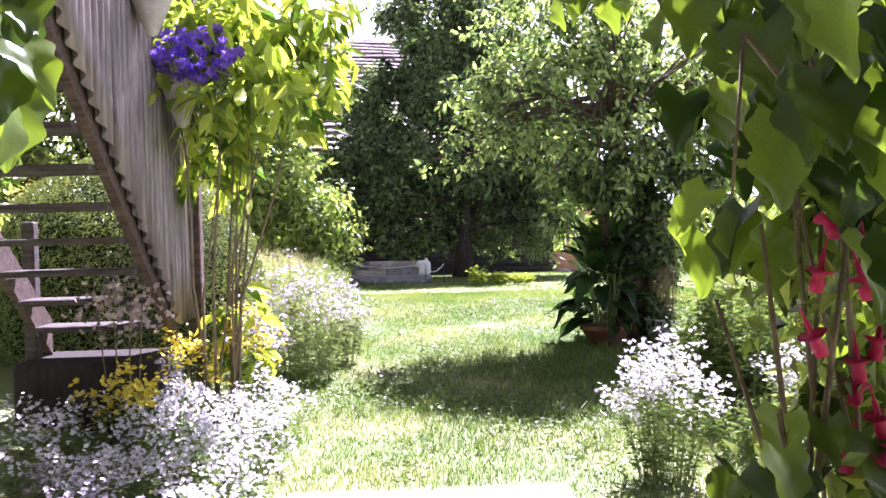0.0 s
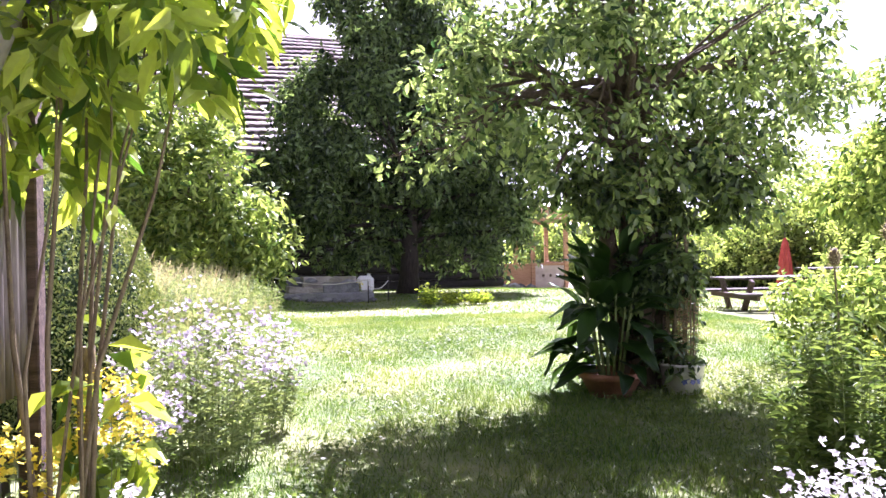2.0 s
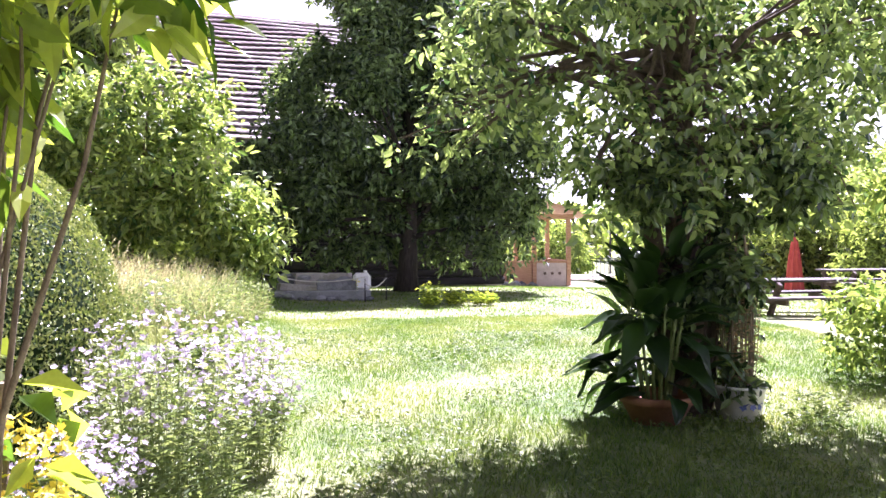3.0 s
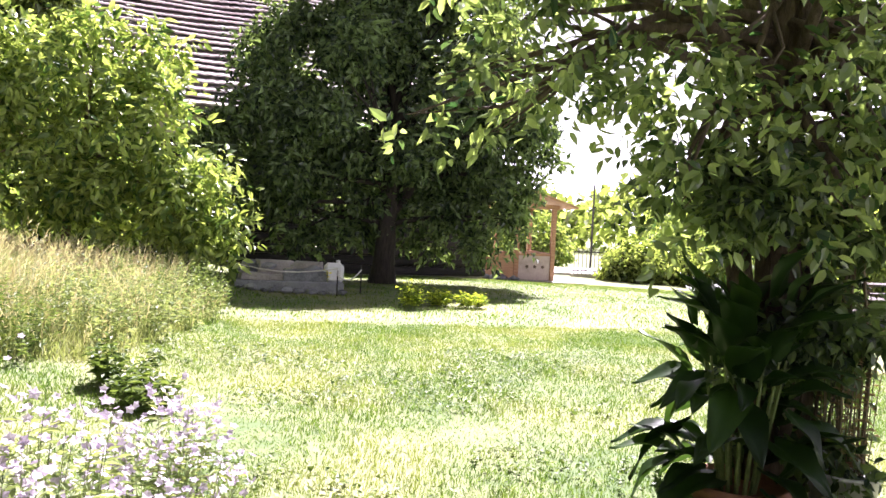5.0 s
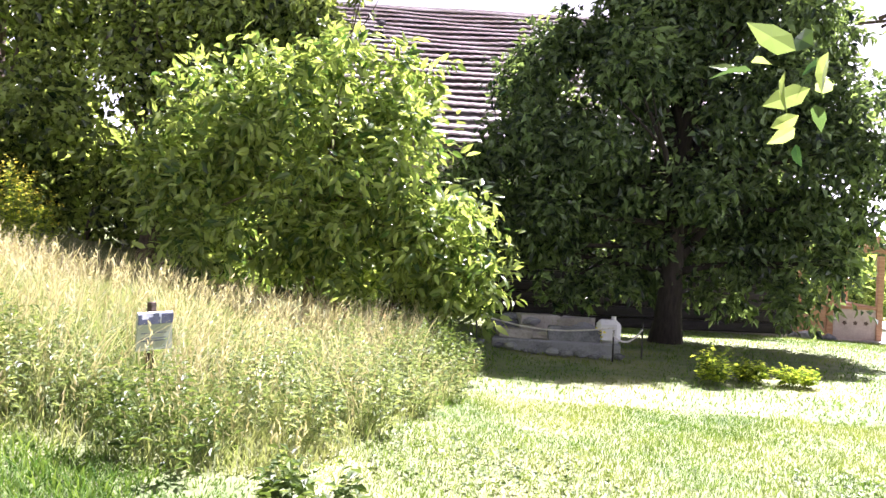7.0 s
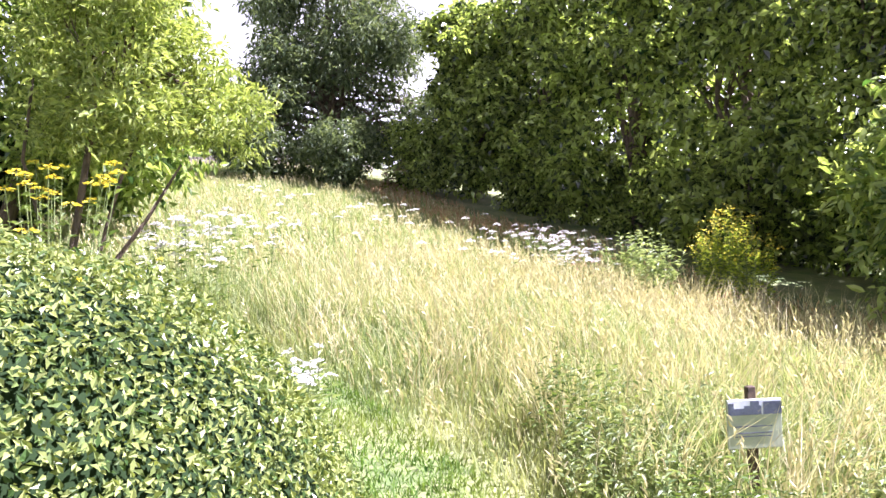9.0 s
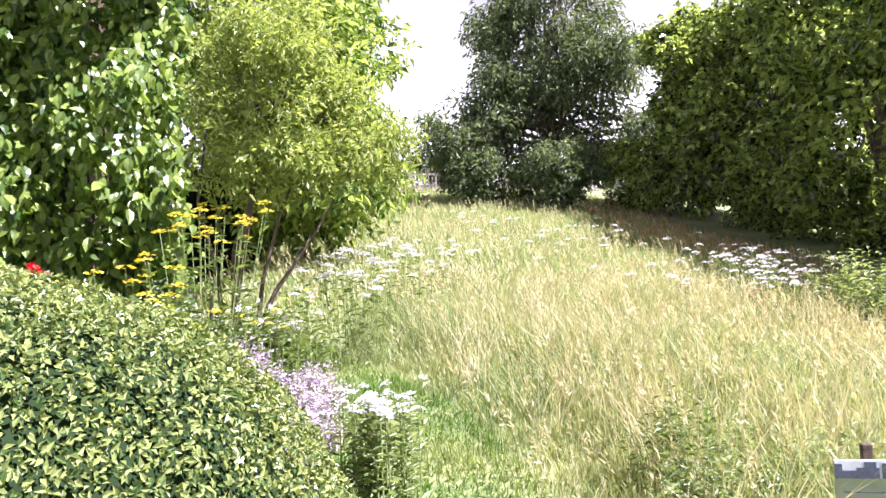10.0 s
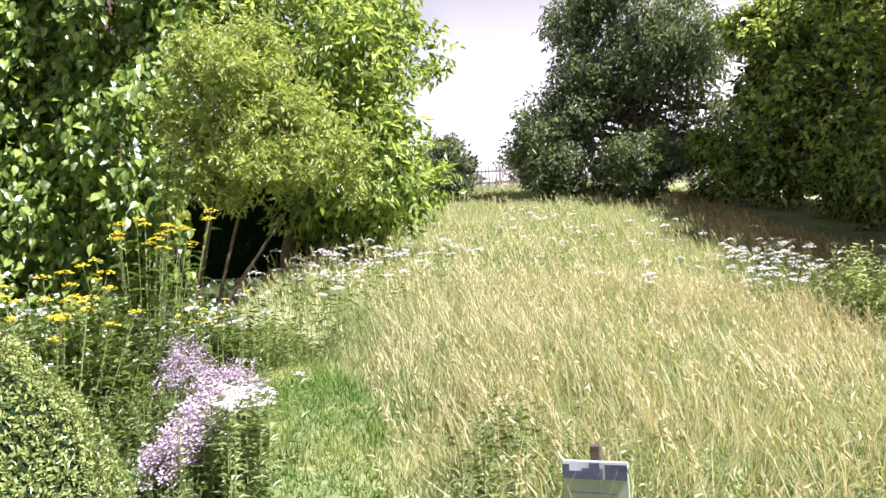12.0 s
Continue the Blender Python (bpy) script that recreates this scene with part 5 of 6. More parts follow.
herb("tall_herbs", 3.2, 5.6, "tall yellow-green leafy stems with yellow tips", 0.8, 0.7, 1.2, 70, LIME_LEAF, 0.13, YELLOW_PETAL, 0.03, 3, "plant", "", 18, 0.6, 0.03)
herb("low_herbs", 2.15, 4.35, "fresh green leafy weeds beside the lawn", 0.8, 0.7, 0.35, 60, HERB_LEAF, 0.07, None, category="plant", per=10)
teas = thing("teasels", (2.6, 5.2, 0.06), "tall dry teasels with oval prickly heads", "plant")
for px, py, h in ((2.5, 5.15, 1.42), (2.62, 5.25, 1.5), (2.78, 5.2, 1.35), (2.85, 5.4, 1.55), (2.4, 5.4, 1.3), (3.0, 5.1, 1.4)):
    v, f = tube([(px, py, 0.03), (px + 0.02, py, h * 0.6), (px, py + 0.02, h)], [0.008, 0.006, 0.005], 5)
    stem_ob = hang("stem", mesh_of("stem", v, f, WOODY), teas)
    v, f = lathe([(0.0, 0.0), (0.018, 0.008), (0.026, 0.035), (0.024, 0.06), (0.012, 0.085), (0.0, 0.09)], 10)
    hang("head", mesh_of("head", v, f, WOODY, True), teas, at=Matrix.Translation((px, py + 0.02, h)))
    pp = np.array([px, py + 0.02, h + 0.04]) + unit(rng.normal(size=(90, 3))) * np.array([0.025, 0.025, 0.045])
    v, f = leaves(pp, pp - np.array([px, py + 0.02, h + 0.03]), rng.normal(size=(90, 3)), 0.018, 0.003)
    hang("bristles", mesh_of("bristles", v, f, DRY_STALK), teas)
tree("snowball_bush", 4.9, 8.9, "rounded garden bush with reddish and yellow-green leaves", [(5.0, 8.9, 0.6, 0.7, 0.65, 0.5), (5.6, 9.1, 0.75, 0.65, 0.55, 0.6)],
     WALNUT_LEAF, 700, 7, 0.16, 0.09, 0.5, 0.03, 8, 0.4, 0.4, 0.2, seed=40, category="bush")
tree("orchard_tree", 7.6, 10.4, "leafy fruit tree at the lawn's far side", [(7.6, 10.4, 2.5, 1.5, 1.2, 1.1), (8.6, 10.6, 1.9, 1.2, 1.0, 0.9), (6.6, 10.6, 2.0, 0.8, 0.8, 0.6)],
     WALNUT_LEAF, 1700, 7, 0.22, 0.12, 0.5, 0.09, 10, 0.35, 0.4, 0.3, seed=41)
for j, (px, py, s, h, mt) in enumerate(((15.0, 21.5, 1.7, 2.4, MAPLE_LEAF), (18.2, 30.0, 2.6, 6.2, WALNUT_LEAF), (16.6, 28.4, 1.5, 2.4, MAPLE_LEAF), (17.5, 20.5, 2.2, 3.5, WALNUT_LEAF), (19.0, 27.0, 2.8, 4.6, MAPLE_LEAF), (20.0, 15.0, 2.5, 3.6, WALNUT_LEAF), (14.0, 13.0, 1.8, 2.6, WALNUT_LEAF), (18.5, 38.5, 2.2, 2.8, WALNUT_LEAF), (22.5, 39.5, 2.4, 3.2, MAPLE_LEAF), (27.0, 40.0, 2.6, 3.4, WALNUT_LEAF), (10.4, 39.0, 1.5, 2.2, WALNUT_LEAF), (12.2, 31.2, 1.0, 1.1, MAPLE_LEAF), (15.2, 31.0, 1.6, 1.7, MAPLE_LEAF), (17.8, 30.5, 1.6, 2.0, MAPLE_LEAF))):
    z = float(gz(px, py))
    tree("garden_bush", px, py, "broad leafy bush at the lawn's far edge", [(px, py, z + h * 0.5, s, s * 0.8, h * 0.55), (px + s * 0.6, py, z + h * 0.4, s * 0.7, s * 0.6, h * 0.45), (px - s * 0.5, py, z + h * 0.35, s * 0.6, s * 0.6, h * 0.4)],
         mt, 900, 8, 0.34, 0.2, 0.5, 0.07, 8, 0.35, 0.4, 0.2, seed=50 + j, group="bushes at the lawn's far edge", category="bush")

# ---- picnic table and parasol ----
pt = thing("picnic_table", (8.9, 17.0, 0.15), "weathered wooden picnic table with attached benches", "table")
pz = float(gz(8.9, 17.0))
for j in range(4):
    part("top_board", slab(7.9, 9.9, 16.72 + j * 0.145, 16.855 + j * 0.145, pz + 0.62, pz + 0.66, 0.006), TREAD_WOOD, pt)
for yy in (16.2, 17.5):
    for k2 in range(2):
        part("bench_board", slab(7.9, 9.9, yy + k2 * 0.14, yy + 0.13 + k2 * 0.14, pz + 0.38, pz + 0.42, 0.006), TREAD_WOOD, pt)
for xx in (8.2, 9.6):
    part("cross_beam", slab(xx - 0.03, xx + 0.03, 16.2, 17.77, pz + 0.30, pz + 0.38, 0.006), OLD_WOOD, pt)
    for s in (-1, 1):
        m = Matrix.Translation((xx + 0.05, 17.0 + s * 0.35, pz + 0.3)) @ Matrix.Rotation(radians(-28 * s), 4, "X")
        part("leg", slab(-0.03, 0.03, -0.05, 0.05, -0.38, 0.36, 0.006, m), OLD_WOOD, pt)
copy_thing(pt, Matrix.Translation((11.2, 17.9, 0.12)))
pt.location = (7.45, 14.5, 0.13)
par = thing("parasol", (15.05, 26.5, -0.3), "closed red parasol standing behind the benches", "parasol")
v, f = tube([(15.05, 26.5, -0.5), (15.05, 26.5, 1.62)], [0.025, 0.025], 8)
hang("pole", mesh_of("pole", v, f, TREAD_WOOD), par)
pv, pf = lathe([(0.04, 0.15), (0.27, 0.2), (0.22, 0.6), (0.17, 1.2), (0.09, 1.75), (0.02, 1.92)], 24)
ang = np.arctan2(pv[:, 1], pv[:, 0])
pv[:, :2] *= (1 + 0.2 * np.cos(ang * 8))[:, None]
hang("canopy", mesh_of("canopy", pv + np.array([15.05, 26.5, -0.48]), pf, RED_CLOTH), par, "folded red cloth canopy")

# ---- lane beyond the lawn: picket fence, houses, lamp post ----
lane = slab(7.0, 40.0, 33.0, 36.5, -0.45, -0.22, 0.02)
me = bpy.data.meshes.new("lane")
lane.to_mesh(me)
lane.free()
me.materials.append(CONCRETE)
tagged(new("lane", me), "pale sunlit lane beyond the garden fence", "road", kind="structure")
gf = thing("garden_fence", (14, 32.3, -0.3), "dark iron garden fence along the lane", "fence")
for j in range(60):
    px = 10.2 + j * 0.16
    v, f = tube([(px, 32.3, -0.45), (px, 32.3, 0.75)], [0.014, 0.012], 5)
    hang("bar", mesh_of("bar", v, f, IRON), gf)
for z in (-0.1, 0.6):
    part("rail", slab(10.1, 19.8, 32.285, 32.315, z, z + 0.035, 0), IRON, gf)
part("plinth", slab(10.1, 19.8, 32.2, 32.4, -0.5, -0.2, 0.01), CONCRETE, gf)
lp = thing("lamp_post", (12.6, 35.0, -0.3), "slim dark lamp post by the lane", "lamp post")
v, f = tube([(12.6, 36.8, -0.5), (12.6, 36.8, 3.4)], [0.05, 0.035], 8)
hang("pole", mesh_of("pole", v, f, IRON), lp)


def far_house(x, y, w, d, h, label):
    z0 = float(gz(x, y)) - 0.3
    ob = thing("far_house", (x, y, z0), label, "house")
    part("wall", slab(x - w / 2, x + w / 2, y - d / 2, y + d / 2, z0, z0 + h, 0), FAR_WALL, ob)
    bm = bmesh.new()
    q = [bm.verts.new(c) for c in ((x - w / 2 - 0.4, y - d / 2 - 0.4, z0 + h), (x + w / 2 + 0.4, y - d / 2 - 0.4, z0 + h), (x + w / 2 + 0.4, y + d / 2 + 0.4, z0 + h), (x - w / 2 - 0.4, y + d / 2 + 0.4, z0 + h), (x - w / 2 - 0.4, y, z0 + h + d * 0.4), (x + w / 2 + 0.4, y, z0 + h + d * 0.4))]
    for ids in ((0, 1, 5, 4), (2, 3, 4, 5), (0, 4, 3), (1, 2, 5), (3, 2, 1, 0)):
        bm.faces.new([q[j] for j in ids])
    part("roof", bm, TILE, ob)
    for fl in range(int(h // 2.6)):
        for k2 in range(int(w // 2.2)):
            wx = x - w / 2 + 1.2 + k2 * 2.1
            win = part("window", slab(wx - 0.5, wx + 0.5, y - d / 2 - 0.04, y - d / 2 + 0.02, z0 + 1.0 + fl * 2.7, z0 + 2.2 + fl * 2.7, 0.01), FAR_WALL, ob)
            part("pane", slab(wx - 0.43, wx + 0.43, y - d / 2 - 0.06, y - d / 2 - 0.03, z0 + 1.07 + fl * 2.7, z0 + 2.13 + fl * 2.7, 0), FAR_GLASS, win)


far_house(23.0, 78.0, 6.0, 6.0, 3.8, "pale rendered house beyond the lane")
far_house(46.0, 70.0, 9.0, 7.0, 3.0, "distant pale house with tiled roof")

# ---- slope: hedge mound, creeper wall, small willow, yew ----
def shell_leaves(cx, cy, cz, rx, ry, rz, n, leaf, aspect, seed, rough=0.05):
    p, o = cloud_points([(cx, cy, cz, rx, ry, rz)], n, 0.93, rough, seed)
    k = p[:, 2] > gz(p[:, 0], p[:, 1])
    p, o = p[k], o[k]
    al = unit(np.cross(o, rng.normal(size=o.shape)) + o * 0.7)
    L = leaf * rng.uniform(0.6, 1.25, len(p))
    return leaves(p, al, o + rng.normal(size=o.shape) * 0.45, L, L * aspect)


mound = thing("clipped_hedge", (-2.45, 7.4, 0.5), "rounded clipped hedge of small variegated leaves", "hedge")
HX, HY, HZ = -2.45, 7.45, 0.95
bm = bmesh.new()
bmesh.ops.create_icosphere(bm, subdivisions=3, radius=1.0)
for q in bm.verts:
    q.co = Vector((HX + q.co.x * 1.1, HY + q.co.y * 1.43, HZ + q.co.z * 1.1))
# near-black core puts the shade between the leaves into its colour
part("inner_core", bm, YEW_AND_HEDGE_SHADE, mound)
v, f = shell_leaves(HX, HY, HZ, 1.2, 1.55, 1.2, 112000, 0.027, 0.5, 61)
hang("leaves", mesh_of("leaves", v, f, BOX_LEAF), mound)

creeper = thing("creeper_wall", (-8.2, 5.0, 1.6), "tall mass of green creeper hanging down a wall", "climbing plant")
part("wall", slab(-9.0, -8.2, 0.5, 6.3, 0.8, 6.3, 0.02), OLD_WOOD, creeper, "dark wooden wall behind the creeper")
# hanging curtains: each strand bulges out of the wall and droops
strands, per = 620, 30
y0 = rng.uniform(0.7, 7.3, strands)
z1 = 2.2 + rng.uniform(0, 1, strands) * 4.7
drop = rng.uniform(0.5, 1.5, strands)
bulge = 0.35 + 0.55 * np.array([noise.noise(Vector((a * 1.1, b * 0.7, 3))) for a, b in zip(y0, z1)])
q = rng.uniform(0, 1, (strands, per)) ** 0.8
out = (bulge + rng.uniform(-0.1, 0.25, strands))[:, None] * (0.55 + 0.75 * np.sin(q * 2.4))
C = np.stack([-8.1 + np.maximum(out, 0.02), y0[:, None] + rng.normal(size=q.shape) * 0.09, z1[:, None] - drop[:, None] * q + 0.12], -1).reshape(-1, 3)
k = C[:, 2] > gz(C[:, 0], C[:, 1]) + 0.1
C = C[k]
C = np.repeat(C, 2, 0) + rng.normal(size=(len(C) * 2, 3)) * 0.05
al = rng.normal(size=C.shape) * 0.45 + np.array([0.45, 0.1, -0.8])
L = 0.135 * rng.uniform(0.6, 1.3, len(C))
v, f = fine_leaves(C, al, np.array([0.8, 0.3, 0.7]) + rng.normal(size=C.shape) * 0.35, L, L * 0.62)
hang("leaves", mesh_of("leaves", v, f, IVY_LEAF), creeper)
pieces = []
for j in range(30):
    y0 = random.uniform(0.9, 7.2)
    pieces.append(tube([(-8.1, y0, 1.0), (-7.9, y0 + random.uniform(-0.3, 0.3), 3.0), (-7.8, y0 + random.uniform(-0.5, 0.5), 6.0)], [0.02, 0.014, 0.006], 5))
v, f = join(pieces)
hang("stems", mesh_of("stems", v, f, BARK), creeper)

yew = thing("yew_hedge", (-15.4, 5.4, 3.0), "very dark clipped yew hedge behind the trees", "hedge")
part("inner_core", slab(-16.0, -14.9, 3.4, 7.4, 2.6, 4.7, 0.4), YEW_AND_HEDGE_SHADE, yew)
v, f = foliage([(-15.4, 4.2, 3.8, 0.75, 0.9, 1.2), (-15.4, 5.2, 3.8, 0.75, 0.9, 1.2), (-15.4, 6.2, 3.8, 0.75, 0.9, 1.2), (-15.4, 7.0, 3.8, 0.75, 0.85, 1.1)], 7500, 6, 0.1, 0.07, 0.3, 0.85, 0.1, 0.0, 62)
tagged(hang("foliage", mesh_of("foliage", v, f, YEW_AND_HEDGE_SHADE), yew), kind="stuff")

wx, wy = -6.1, 8.1
tree("young_willow", wx, wy, "small airy willow with fine yellow-green leaves",
     [(-6.2, 8.35, 3.85, 0.6, 0.5, 0.5), (-6.3, 8.9, 3.5, 0.6, 0.48, 0.42), (-6.4, 9.25, 3.3, 0.4, 0.3, 0.32), (-6.1, 8.1, 3.35, 0.4, 0.32, 0.36), (-6.2, 8.4, 4.2, 0.42, 0.36, 0.3), (-6.1, 8.45, 3.1, 0.4, 0.3, 0.25)],
     WILLOW_LEAF, 2500, 8, 0.16, 0.07, 0.34, trunk=0.03, limbs=18, inner=0.3, rough=0.5, hang_down=0.1, seed=63, bark=BARK, tufts=11, tuft=0.27)
for line in (((0.03, -0.03, 0.0), (0.0, -0.12, 0.5), (-0.08, -0.16, 1.0), (-0.02, -0.3, 1.6), (0.0, -0.22, 2.2)),
             ((0.0, 0.04, 0.0), (0.03, 0.14, 0.45), (-0.04, 0.2, 0.95), (0.0, 0.36, 1.5), (-0.1, 0.6, 2.1)),
             ((0.03, 0.1, 0.4), (0.0, 0.3, 0.85), (0.0, 0.52, 1.15), (-0.1, 0.8, 1.6))):
    z0 = float(gz(wx, wy)) - 0.05
    v, f = tube([(wx + a, wy + b, z0 + c) for a, b, c in line], np.linspace(0.026, 0.009, len(line)), 7)
    hang("second_stem", mesh_of("second_stem", v, f, BARK, True), bpy.data.objects["young_willow"])
for px, py, h in ((-5.75, 7.95, 0.85), (-5.5, 8.35, 0.45)):
    st = thing("garden_stake", (px, py, float(gz(px, py))), "thin dark wooden stake in the flower bed", "stake", "stakes in the bed")
    v, f = tube([(px, py, float(gz(px, py)) - 0.1), (px + 0.01, py, float(gz(px, py)) + h)], [0.02, 0.018], 6)
    hang("stick", mesh_of("stick", v, f, FENCE_WOOD), st)
tree("walnut_tree", -13.5, 7.2, "leafy green tree at the top of the meadow", [(-13.5, 7.4, 5.8, 2.0, 1.9, 1.7), (-13.0, 8.7, 4.9, 1.3, 1.2, 0.9), (-13.5, 6.5, 7.6, 2.3, 2.2, 1.8), (-14.0, 8.6, 6.6, 1.3, 1.2, 1.1), (-13.0, 9.0, 4.0, 1.1, 1.1, 0.75), (-13.6, 8.0, 3.9, 0.9, 0.8, 0.75)],
     WALNUT_LEAF, 2700, 8, 0.36, 0.19, 0.45, 0.13, 14, 0.35, 0.4, 0.35, seed=64)
tree("walnut_tree", -11.0, 4.2, "tall leafy tree behind the creeper wall", [(-11.0, 4.5, 6.8, 2.0, 2.2, 1.8), (-11.5, 3.2, 8.6, 2.4, 2.4, 2.0), (-11.0, 6.2, 8.2, 1.6, 1.6, 1.5)],
     WALNUT_LEAF, 2100, 8, 0.34, 0.18, 0.45, 0.16, 14, 0.35, 0.4, 0.35, seed=65)
tree("hedge_bush", -19.0, 8.6, "light green bush at the meadow's top", [(-19.0, 8.6, 4.9, 1.1, 1.0, 0.9), (-19.3, 7.4, 5.2, 1.2, 1.1, 1.1)], WALNUT_LEAF, 700, 8, 0.32, 0.17, 0.45, 0.06, 8, 0.35, 0.4, 0.3, seed=66, category="bush")

# ---- flowers in the upper bed ----
def umbels(name, x, y, label, n, spread_x, spread_y, h0, h1, petal_mat, disc, leaf_material, category="flowers", group="", per=8, leaf=0.06, base_dx=0.4):
    z0 = float(gz(x, y))
    top = thing(name, (x, y, z0), label, category, group)
    tx, ty = x + rng.normal(size=n) * spread_x, y + rng.normal(size=n) * spread_y
    fx, fy = x + (tx - x) * base_dx, y + (ty - y) * base_dx
    foot = on_ground(fx, fy, -0.03)
    tip = on_ground(tx, ty) + np.stack([np.zeros(n), np.zeros(n), rng.uniform(h0, h1, n)], 1)
    v, f = join([tube([a, (a * 0.55 + b * 0.45) + np.array([0, 0, 0.06]), b], [0.0035, 0.003, 0.0025], 4) for a, b in zip(foot, tip)])
    tagged(hang("stem_mass", mesh_of("stem_mass", v, f, STEM), top), kind="stuff")
    q = np.tile(np.linspace(0.1, 0.9, per), n)
    A, B = np.repeat(foot, per, 0), np.repeat(tip, per, 0)
    p = A + (B - A) * q[:, None]
    th = rng.uniform(0, 6.3, len(p))
    v, f = leaves(p, np.stack([np.cos(th), np.sin(th), rng.uniform(0, 0.8, len(p))], 1), np.tile([[0, 0, 1.0]], (len(p), 1)), leaf * rng.uniform(0.7, 1.4, len(p)), leaf * 0.3)
    tagged(hang("foliage", mesh_of("foliage", v, f, leaf_material), top), kind="stuff")
    k = 22
    T = np.repeat(tip, k, 0)
    r, th = np.sqrt(rng.uniform(0, 1, len(T))) * disc / 2, rng.uniform(0, 6.3, len(T))
    p = T + np.stack([r * np.cos(th), r * np.sin(th), 0.02 - r * 0.45 + rng.normal(size=len(T)) * 0.004], 1)
    v, f = rosettes(p, np.array([0, 0, 1.0]) + rng.normal(size=(len(p), 3)) * 0.25, disc * 0.24, 4)
    tagged(hang("blossom_mass", mesh_of("blossom_mass", v, f, petal_mat), top), kind="stuff")
    return top


umbels("yarrow", -6.9, 9.05, "flat white yarrow heads on tall stems", 42, 0.5, 0.28, 0.65, 1.05, WHITE_PETAL, 0.125, HERB_LEAF, group="white yarrow", per=9, leaf=0.08, base_dx=0.85)
umbels("yarrow", -8.3, 9.7, "flat white yarrow heads on tall stems", 20, 0.7, 0.4, 0.6, 0.9, WHITE_PETAL, 0.125, HERB_LEAF, group="white yarrow", per=9, leaf=0.08, base_dx=0.85)
umbels("yarrow", -5.8, 8.6, "flat white yarrow heads on tall stems", 14, 0.3, 0.25, 0.5, 0.85, WHITE_PETAL, 0.09, HERB_LEAF, group="white yarrow", per=12, leaf=0.1, base_dx=0.85)
umbels("yarrow", -11.0, 11.5, "scattered white yarrow heads in the meadow", 22, 2.2, 1.4, 0.55, 0.75, WHITE_PETAL, 0.13, HERB_LEAF, group="white yarrow", base_dx=0.97)
umbels("yarrow", -15.0, 13.5, "scattered white yarrow heads in the meadow", 26, 2.6, 1.6, 0.55, 0.75, WHITE_PETAL, 0.16, HERB_LEAF, group="white yarrow", base_dx=0.97)
umbels("yarrow", -7.2, 12.6, "scattered white yarrow heads in the meadow", 7, 0.9, 0.9, 0.5, 0.65, WHITE_PETAL, 0.11, HERB_LEAF, group="white yarrow", base_dx=0.97)
umbels("white_daisies", -3.85, 9.1, "small patch of white daisies by the path", 48, 0.14, 0.11, 0.5, 0.58, WHITE_PETAL, 0.075, PALE_HERB, per=16, leaf=0.08, base_dx=1.0)
umbels("tansy", -5.4, 7.95, "yellow tansy heads on leafy stems", 24, 0.3, 0.24, 1.25, 1.55, YELLOW_PETAL, 0.12, HERB_LEAF, group="yellow tansy", per=14, leaf=0.1)
umbels("tansy", -4.9, 7.6, "yellow tansy heads on leafy stems", 13, 0.22, 0.2, 1.0, 1.3, YELLOW_PETAL, 0.12, HERB_LEAF, group="yellow tansy", per=14, leaf=0.1)
umbels("tansy", -4.45, 7.75, "yellow tansy heads on leafy stems", 9, 0.2, 0.2, 0.8, 1.1, YELLOW_PETAL, 0.12, HERB_LEAF, group="yellow tansy", per=12, leaf=0.1)
umbels("tansy", -5.5, 8.45, "yellow tansy heads on leafy stems", 9, 0.22, 0.15, 0.6, 0.9, YELLOW_PETAL, 0.07, HERB_LEAF, group="yellow tansy", per=10, leaf=0.08)
herb("bed_greenery", -5.0, 7.6, "dark leafy perennials filling the upper bed", 1.3, 1.0, 1.05, 190, HERB_LEAF, 0.14, WHITE_PETAL, 0.035, 1, "plant", "", 16, 0.8, 0.02)
herb("bed_greenery", -5.8, 8.2, "leafy perennials with a few white flowers", 0.9, 0.7, 0.85, 110, HERB_LEAF, 0.13, WHITE_PETAL, 0.045, 1, "plant", "", 14, 0.8, 0.02)
herb("bed_greenery", -4.5, 8.25, "leafy green perennials behind the oregano", 0.8, 0.6, 0.5, 80, HERB_LEAF, 0.07, None, category="plant", per=12, spread=0.8)
herb("bed_greenery", -6.6, 8.5, "leafy green perennials under the willow", 0.9, 0.7, 0.6, 70, PALE_HERB, 0.08, None, category="plant", per=12, spread=0.8)
rose = herb("rose_bush", -5.9, 6.2, "leafy rose bush with pale flowers", 1.7, 1.7, 1.35, 170, HERB_LEAF, 0.09, WHITE_PETAL, 0.06, 1, "bush", "", 18, 0.75, 0.02, aspect=0.55)
v, f = stack(*[rosettes(np.array([[-3.75, 7.42, 2.13 + 0.012 * j]]) + rng.normal(size=(5, 3)) * 0.028, np.array([0.6, 0.2, 0.7]) + rng.normal(size=(5, 3)) * 0.4, 0.085 - 0.012 * j, 5, 0.5) for j in range(4)])
red = thing("red_rose", (-3.75, 7.42, 0.8), "single bright red rose above the hedge", "flower")
hang("bloom", mesh_of("bloom", v, f, RED_PETAL), red)
v, f = tube([(-3.85, 7.42, 0.7), (-3.8, 7.42, 1.5), (-3.75, 7.42, 2.13)], [0.008, 0.006, 0.004], 5)
hang("stem", mesh_of("stem", v, f, STEM), red)
